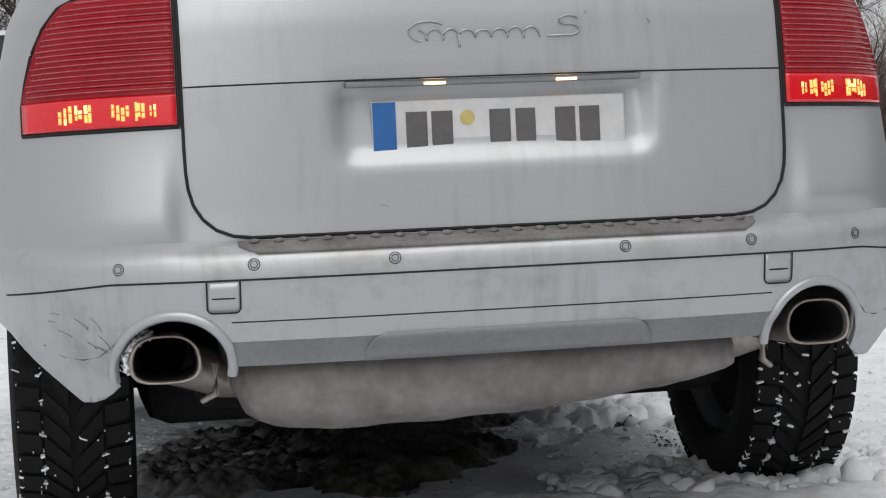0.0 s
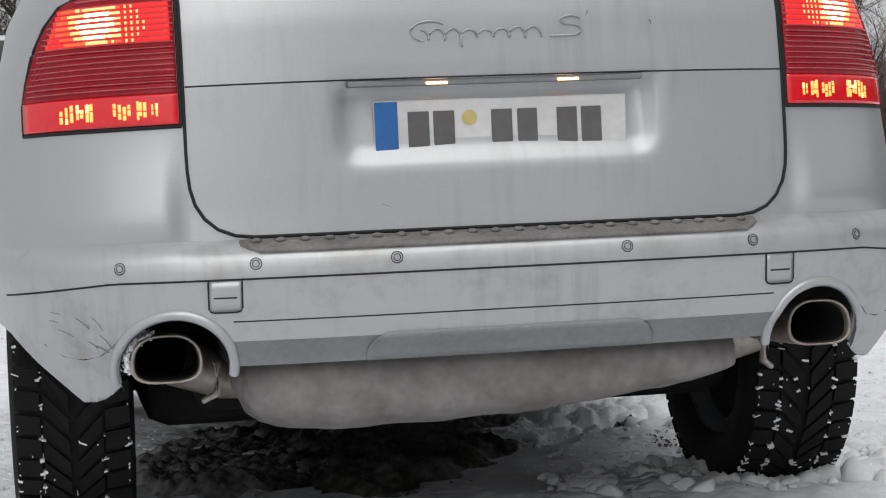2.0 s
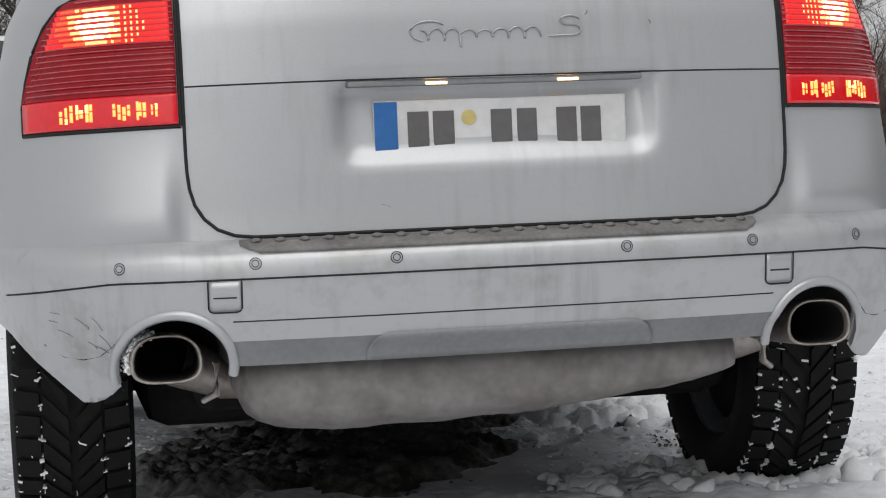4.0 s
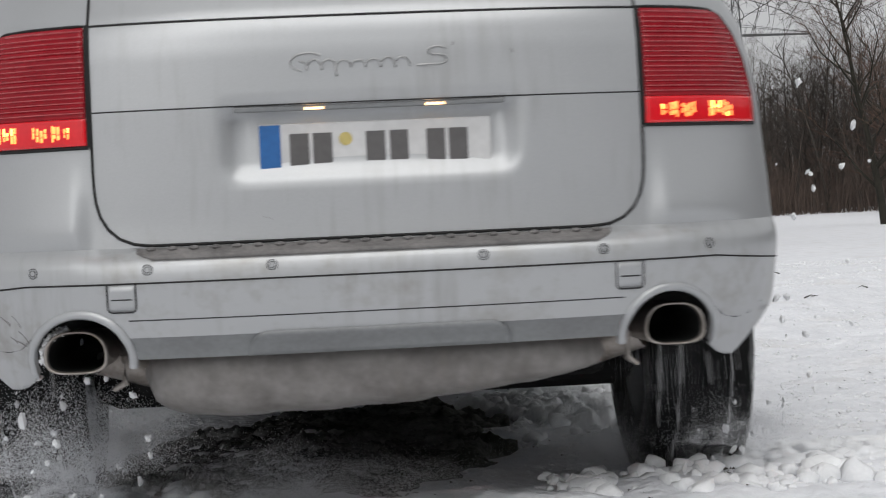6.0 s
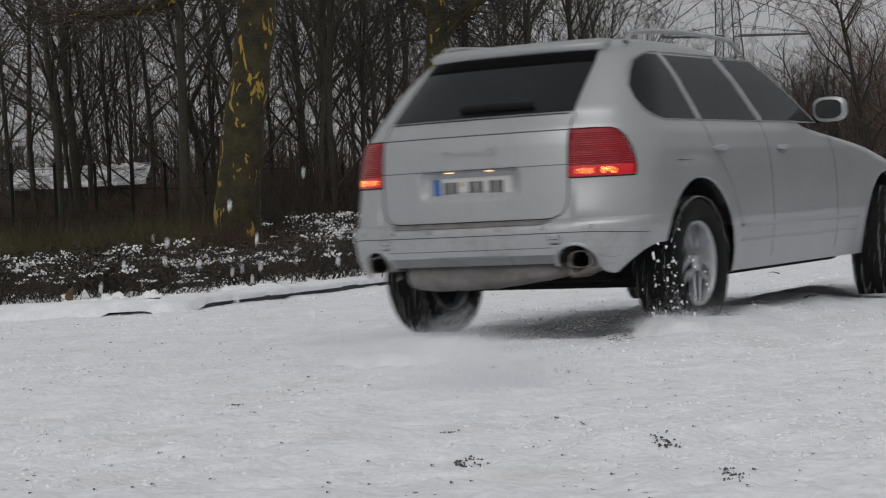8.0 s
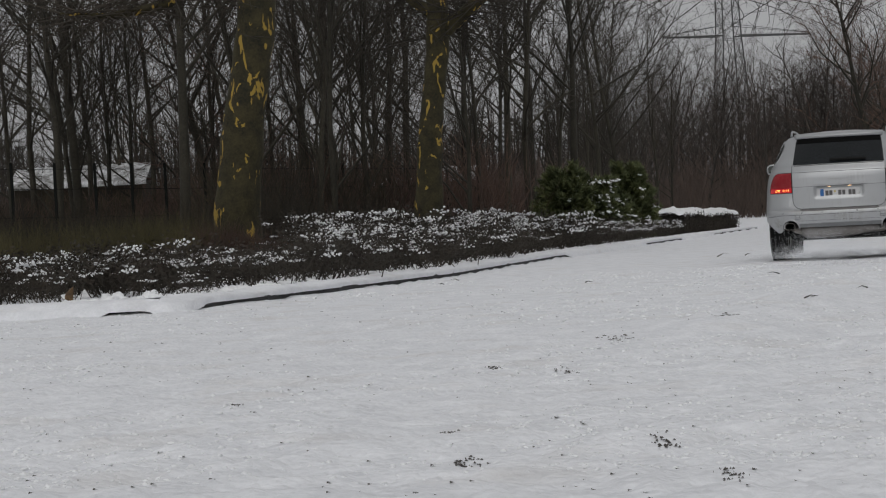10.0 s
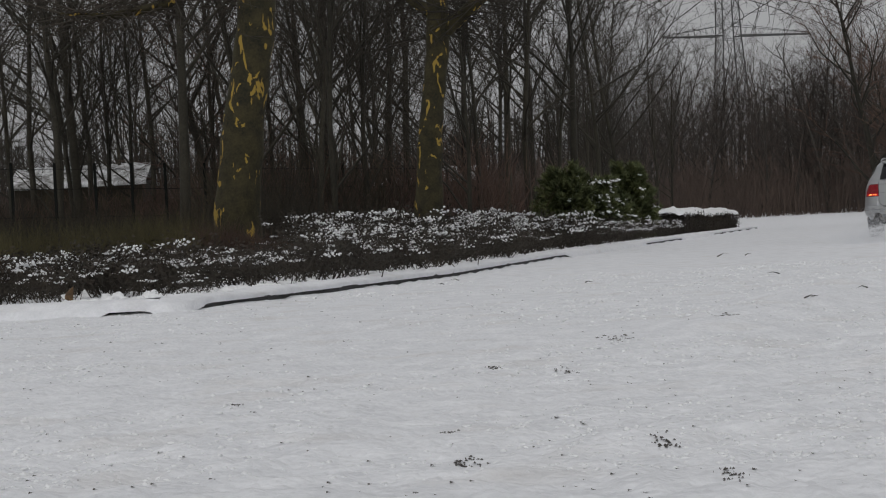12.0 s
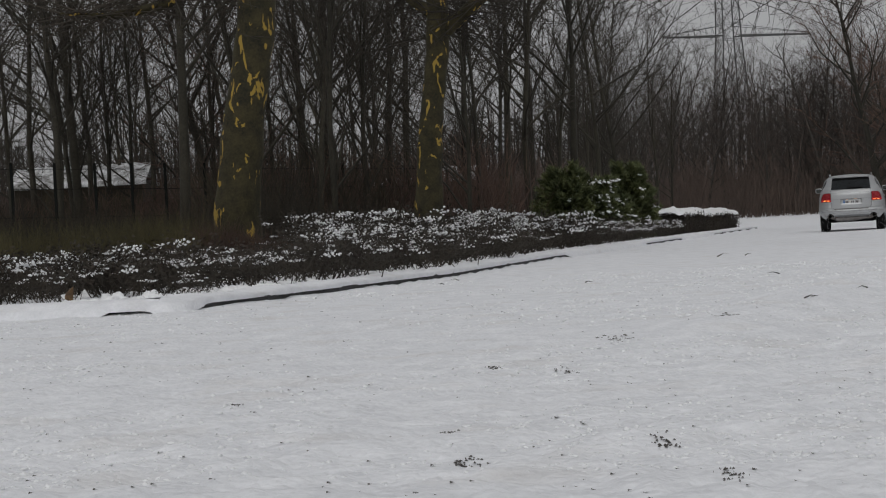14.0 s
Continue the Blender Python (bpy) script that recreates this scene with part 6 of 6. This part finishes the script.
def spray(data, scale, rows, label="cloud of loose powder snow thrown up by a wheel", name="snow_spray"):
    """rows: seconds, x, y, z of the puff; it lies in the snow before and after."""
    ob = new(name, data)
    ob.scale = scale
    tagged(ob, label, "snow spray", "snow thrown by the wheels", "stuff")
    SPRAY.append((ob, rows))


def throw(kind, scale, t, start, peak, end, hold, label="cloud of loose powder snow thrown up by a wheel", name="snow_spray"):
    (x0, y0), (x1, y1, z1), (x2, y2) = start, peak, end
    deep = -0.75 - 0.5 * max(scale)
    rows = [(0.0, x0, y0, deep), (t - 0.05, x0, y0, deep), (t + 0.25, x0 + (x1 - x0) * 0.6, y0 + (y1 - y0) * 0.6, z1 * 0.8), (t + 0.45, x1, y1, z1), (t + 0.45 + hold, x1 + (x2 - x1) * 0.7, y1 + (y2 - y1) * 0.7, z1 * 0.75 - 0.02), (t + 1.25 + hold, x2, y2, deep), (14.0, x2, y2, deep)]
    spray(kind, scale, rows, label, name)


# broad low clouds that hang where the wheels have dug
throw(FINE[1], (0.80, 0.70, 0.28), 6.50, (0.75, 5.9), (0.72, 5.5, 0.0), (0.7, 5.2), 0.6)
throw(FINE[2], (1.05, 0.80, 0.42), 6.75, (0.1, 5.8), (0.0, 5.3, 0.0), (0.0, 5.0), 0.38)
throw(FINE[0], (0.90, 0.80, 0.42), 7.05, (0.7, 7.0), (0.35, 6.4, 0.04), (0.2, 6.2), 0.2)
# at the left rear wheel, then the right, then both as the car swings away
throw(THIN, (0.20, 0.25, 0.20), 5.45, (-0.88, 4.6), (-0.90, 4.45, 0.04), (-0.85, 4.3), 0.5)
throw(SOFT, (0.34, 0.34, 0.38), 5.65, (-0.95, 4.8), (-0.92, 4.5, 0.12), (-0.9, 4.3), 0.7)
throw(THIN, (0.28, 0.35, 0.24), 5.65, (0.62, 4.9), (0.70, 4.7, 0.08), (0.8, 4.4), 0.5)
throw(SOFT, (0.44, 0.30, 0.13), 5.62, (-0.35, 5.0), (-0.35, 4.65, 0.0), (-0.35, 4.4), 0.5)
throw(CLODS[1], (0.9, 0.8, 1.0), 5.62, (0.95, 5.6), (1.05, 5.9, 0.70), (1.2, 5.6), 0.1, "flying clods of loose snow behind a wheel", "snow_clods")
throw(SOFT, (0.42, 0.42, 0.36), 5.80, (0.60, 5.1), (0.55, 4.85, 0.03), (0.5, 4.5), 0.45)
throw(THIN, (0.40, 0.40, 0.42), 6.0, (0.60, 5.3), (0.52, 5.1, 0.06), (0.5, 4.7), 0.4)
throw(THIN, (0.36, 0.40, 0.36), 6.0, (-0.85, 5.2), (-0.86, 5.0, 0.05), (-0.9, 4.7), 0.4)
throw(FINE[2], (0.60, 0.40, 0.26), 6.0, (-0.2, 4.9), (-0.2, 4.6, 0.02), (-0.3, 4.3), 0.8)
throw(SOFT, (0.46, 0.40, 0.34), 6.15, (-0.85, 5.1), (-0.90, 4.7, 0.03), (-1.0, 4.5), 0.8)
throw(FINE[0], (0.52, 0.50, 0.44), 6.42, (0.42, 5.9), (0.34, 5.7, 0.15), (0.1, 5.3), 0.25)
throw(SOFT, (0.48, 0.46, 0.46), 6.40, (0.40, 5.9), (0.30, 5.6, 0.04), (0.0, 5.2), 0.7)
throw(FINE[1], (0.60, 0.50, 0.34), 6.45, (-0.6, 5.7), (-0.7, 5.2, 0.08), (-0.9, 4.9), 0.65)
throw(FINE[2], (0.75, 0.50, 0.36), 6.45, (0.3, 5.4), (0.25, 4.9, 0.08), (0.2, 4.6), 0.65)
throw(SOFT, (0.66, 0.60, 0.44), 6.80, (0.45, 7.1), (0.15, 6.5, 0.05), (-0.3, 6.2), 0.32)
throw(FINE[1], (0.85, 0.60, 0.44), 6.85, (-0.4, 7.0), (-0.5, 6.4, 0.14), (-0.9, 6.2), 0.32)
throw(FINE[2], (0.95, 0.60, 0.44), 6.95, (0.3, 7.0), (0.0, 6.2, 0.14), (-0.3, 6.0), 0.22)
throw(SOFT, (0.75, 0.60, 0.40), 6.95, (-0.3, 7.6), (-0.25, 7.2, 0.05), (-0.7, 6.8), 0.22)
throw(SOFT, (0.55, 0.50, 0.32), 7.15, (0.70, 8.5), (0.45, 8.0, 0.03), (0.1, 7.6), 0.35)
throw(FINE[2], (0.70, 0.60, 0.28), 7.45, (0.0, 10.0), (-0.1, 9.5, 0.06), (-0.3, 9.3), 0.25)
throw(FINE[1], (0.45, 0.45, 0.24), 7.6, (1.3, 10.5), (1.2, 10.2, 0.05), (1.0, 9.8), 0.15)
throw(THIN, (0.9, 0.9, 0.35), 8.6, (2.2, 15.5), (2.2, 15.6, 0.0), (2.2, 15.5), 0.4)
throw(THIN, (1.1, 1.0, 0.42), 9.6, (4.6, 22.0), (4.5, 22.0, 0.1), (4.3, 22.0), 0.6)
throw(THIN, (1.0, 1.0, 0.7), 10.15, (5.6, 28.6), (5.9, 29.8, 0.16), (6.0, 30.0), 0.7)
throw(THIN, (1.1, 1.0, 0.9), 10.35, (6.3, 29.5), (6.6, 30.3, 0.20), (6.9, 30.6), 0.7)
throw(THIN, (1.1, 1.0, 0.7), 10.85, (7.2, 33.3), (7.7, 34.6, 0.12), (7.9, 34.9), 0.6)
throw(THIN, (1.2, 1.2, 0.6), 11.7, (9.0, 39.0), (9.3, 39.8, 0.10), (9.4, 40.0), 0.6)
CLOD_LABEL = "flying clods of loose snow behind a wheel"
throw(CLODS[2], (1.0, 1.0, 1.2), 5.6, (-0.88, 4.45), (-0.90, 4.3, 0.16), (-0.9, 4.0), 0.2, CLOD_LABEL, "snow_clods")
throw(CLODS[2], (0.9, 1.0, 1.2), 5.7, (0.66, 4.9), (0.72, 4.7, 0.20), (0.9, 4.3), 0.2, CLOD_LABEL, "snow_clods")
throw(CLODS[0], (1.0, 1.0, 1.0), 6.1, (0.50, 5.2), (0.48, 5.0, 0.24), (0.6, 4.5), 0.15, CLOD_LABEL, "snow_clods")
throw(CLODS[0], (1.0, 1.0, 1.0), 6.15, (-0.85, 5.1), (-0.88, 4.9, 0.22), (-0.9, 4.5), 0.15, CLOD_LABEL, "snow_clods")
throw(CLODS[1], (1.0, 0.8, 1.1), 6.05, (0.75, 4.8), (0.92, 4.9, 0.72), (1.1, 4.6), 0.1, CLOD_LABEL, "snow_clods")
throw(CLODS[0], (1.1, 1.0, 1.0), 6.55, (0.35, 6.3), (0.02, 6.0, 0.34), (-0.4, 5.4), 0.15, CLOD_LABEL, "snow_clods")
throw(CLODS[2], (0.8, 1.0, 0.9), 6.6, (0.58, 6.7), (0.45, 6.5, 0.22), (0.3, 5.8), 0.1, CLOD_LABEL, "snow_clods")
throw(CLODS[2], (1.0, 1.1, 1.0), 7.05, (0.75, 8.0), (0.58, 7.8, 0.26), (0.3, 7.2), 0.1, CLOD_LABEL, "snow_clods")
throw(CLODS[1], (1.1, 1.2, 1.0), 6.7, (-0.9, 7.6), (-1.1, 7.4, 0.7), (-1.3, 7.2), 0.2, CLOD_LABEL, "snow_clods")
throw(CLODS[1], (1.2, 1.0, 1.1), 7.2, (-0.6, 9.3), (-0.95, 9.2, 0.8), (-1.15, 9.0), 0.3, CLOD_LABEL, "snow_clods")
throw(CLODS[2], (0.8, 1.0, 0.8), 7.6, (1.2, 10.3), (1.2, 10.0, 0.25), (1.1, 9.6), 0.1, CLOD_LABEL, "snow_clods")


# ---- rows of loose lumps by the standing wheels, flung away as the wheels spin ----
def heap(seed, count, x0, x1, y0, y1, size, go, away, label, fine=2):
    rnd = random.Random(seed)
    bm = bmesh.new()
    for i in range(count):
        s = size * (0.3 + 1.1 * rnd.random() ** 2.2)
        if i % 3 == 0:
            mid = (rnd.uniform(x0, x1), rnd.uniform(y0, y1))
        q = Vector((mid[0] + rnd.gauss(0, size), mid[1] + rnd.gauss(0, size), s * rnd.uniform(-0.25, 0.45) + 0.006))
        g = bmesh.ops.create_icosphere(bm, subdivisions=fine, radius=1.0, matrix=Matrix.Translation(q) @ Matrix.Rotation(rnd.uniform(0, 6), 4, "Z") @ Matrix.Diagonal((s * rnd.uniform(0.8, 1.6), s, s * rnd.uniform(0.6, 1.0), 1)))
        for v in g["verts"]:
            w = v.co * (1.0 / s) + Vector((seed, i * 3.1, 0))
            v.co += (v.co - q).normalized() * s * (0.6 * noise.noise(w * 1.1) + 0.35 * noise.noise(w * 2.7))
    me = bpy.data.meshes.new("snow_lumps")
    bm.to_mesh(me)
    bm.free()
    me.materials.append(SNOW_CLUMP)
    me.shade_smooth()
    ob = new("snow_lumps", me)
    tagged(ob, label, "snow lumps", "lumps of snow by the wheels", "stuff")
    dx, dy = away
    SPRAY.append((ob, [(0.0, 0, 0, 0), (go, 0, 0, 0), (go + 0.3, dx * 0.5, dy * 0.5, 0.05), (go + 0.7, dx, dy, -0.4), (14.0, dx, dy, -0.4)]))


def slush_patch(seed, cx, cy, rx, ry, high, go, away, material, label):
    """Churned ground under the car, ragged at its rim."""
    step = 0.011
    nx, ny = int(2 * rx / step), int(2 * ry / (step * 1.6))
    verts, faces = [], []
    for j in range(ny + 1):
        for i in range(nx + 1):
            x, y = -rx + 2 * rx * i / nx, -ry + 2 * ry * j / ny
            p = Vector((x + seed * 3, y, 0.3))
            rim = 1 - math.hypot(x / rx, y / ry) + 0.35 * noise.noise(p * 5) + 0.15 * noise.noise(p * 13)
            lump = 0.5 * noise.noise(p * 9) + 0.9 * abs(noise.noise(p * 21)) + 0.6 * abs(noise.noise(p * 47)) + 0.3 * noise.noise(p * 90)
            verts.append((cx + x, cy + y, min(1.0, max(-0.6, rim * 4)) * 0.05 - 0.022 + high * lump))
    for j in range(ny):
        for i in range(nx):
            a = j * (nx + 1) + i
            faces.append((a, a + 1, a + nx + 2, a + nx + 1))
    ob = new("slush", mesh("slush", verts, faces, material))
    tagged(ob, label, "slush", kind="stuff")
    dx, dy = away
    SPRAY.append((ob, [(0.0, 0, 0, 0), (go, 0, 0, 0), (go + 0.6, dx, dy, -0.3), (14.0, dx, dy, -0.3)]))


heap(1, 330, 0.22, 1.15, 4.30, 4.72, 0.025, 6.2, (0.5, -1.2), "row of loose snow lumps behind the right rear tyre")
heap(2, 310, 0.62, 1.2, 4.70, 5.1, 0.019, 5.9, (0.5, -1.4), "loose snow lumps against the tyre")
heap(3, 420, -0.78, -0.40, 4.75, 6.0, 0.024, 5.95, (-0.4, -2.0), "rough clods of snow under the car")
heap(4, 300, 0.22, 0.75, 5.5, 6.9, 0.026, 6.0, (0.3, -2.6), "ridge of snow clods between the wheels")
slush_patch(1, -0.26, 5.75, 0.44, 1.15, 0.030, 6.75, (0.0, -0.5), SLUSH, "dark churned slush and wet ground under the car")
slush_patch(2, -0.60, 5.35, 0.36, 0.85, 0.032, 6.45, (0.0, -0.5), GREY_SLUSH, "rough grey churned snow behind the wheel")
slush_patch(3, 0.42, 6.5, 0.42, 0.7, 0.035, 6.6, (0.0, -0.5), SNOW_CLUMP, "rough ridge of churned snow under the car")


# ---- what moves ----
# seconds, x, y, z, yaw, pitch, roll of the car
DRIVE = [(0.0, -0.073, 4.525, -0.012, 10.67, 1.06, 0.28), (0.9, -0.073, 4.524, -0.013, 10.70, 1.0, 0.28), (1.5, -0.075, 4.519, -0.018, 10.95, 0.72, 0.40), (3.0, -0.076, 4.517, -0.019, 11.0, 0.65, 0.41),
         (5.2, -0.077, 4.520, -0.019, 10.95, 0.70, 0.38), (5.5, -0.087, 4.585, -0.023, 9.58, 0.95, 0.12), (6.0, -0.222, 4.947, -0.016, 4.63, 1.20, 0.44), (6.5, -0.299, 5.703, -0.008, -3.21, 1.39, 0.49),
         (7.0, -0.270, 6.989, 0.003, -15.2, 0.74, 0.11), (7.5, -0.064, 8.793, 0.010, -26.1, 0.52, 0.52), (8.0, 0.665, 11.059, 0.015, -32.0, 0.66, 0.50), (8.5, 2.005, 13.833, 0.030, -28.27, 0.43, 1.20),
         (8.7, 2.649, 14.836, 0.010, -23.83, 0.2, 1.1), (9.7, 4.75, 22.4, 0.0, -13.0, 0.0, 0.3), (10.8, 6.568, 31.122, 0.0, -23.73, -0.1, 0.0), (11.0, 6.959, 32.442, 0.0, -25.8, 0.0, 0.0),
         (11.5, 8.418, 36.671, 0.008, -29.6, -0.1, 0.1), (12.0, 10.173, 41.372, 0.006, -21.68, -0.1, 0.1), (12.5, 11.164, 45.755, 0.0, -10.5, 0.0, -0.2), (13.0, 11.682, 49.738, 0.0, -6.7, 0.0, -0.2),
         (13.5, 11.89, 53.2, 0.0, -8.4, 0.0, -0.2), (14.0, 12.167, 56.845, 0.0, -12.94, 0.0, 0.0)]
STEPS = spans(0.0, 14.0, 210)


def rolled(t):
    """Metres that the car has gone, with the rear wheels' slip added as turns."""
    ts = [r[0] for r in DRIVE]
    y, x = np.interp(t, ts, [r[2] for r in DRIVE]), np.interp(t, ts, [r[1] for r in DRIVE])
    return float(y - DRIVE[0][2] + 0.12 * (x - DRIVE[0][1]))


def motions():
    walk(car, [(t, pose(x, y, z, pit, rol, yaw)) for t, x, y, z, yaw, pit, rol in DRIVE])
    for i, w in enumerate(wheels):
        rows = []
        for t in STEPS:
            slip = float(np.interp(t, [5.3, 5.6, 8.3, 8.8], [0, 2.2, 27.0, 28.0])) if i < 2 else 0.0
            a = -math.degrees(rolled(t) / WHEEL_R + slip)
            steer = float(np.interp(t, [0, 5.2, 6.0, 7.0, 8.0, 9.0, 11.0, 12.0, 13.0, 14.0], [0, 0, -6, 0, 14, 6, -4, 8, 0, -4])) if i > 1 else 0.0
            p = w.location.copy()
            rows.append((t, Matrix.Translation(p) @ pose(0, 0, 0, 0, 0, steer) @ pose(0, 0, 0, a, 0, 0)))
        walk(w, [(t, Matrix.Translation(WHEEL_AT[i]) @ m.to_3x3().to_4x4()) for t, m in rows])
    for ob, rows in SPRAY:
        walk(ob, [(t, pose(x, y, z)) for t, x, y, z in rows])
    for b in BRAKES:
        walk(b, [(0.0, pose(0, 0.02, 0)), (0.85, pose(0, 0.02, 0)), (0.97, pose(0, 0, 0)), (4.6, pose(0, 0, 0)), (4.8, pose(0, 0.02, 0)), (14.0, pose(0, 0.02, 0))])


WHEEL_AT = [w.location.copy() for w in wheels]
motions()
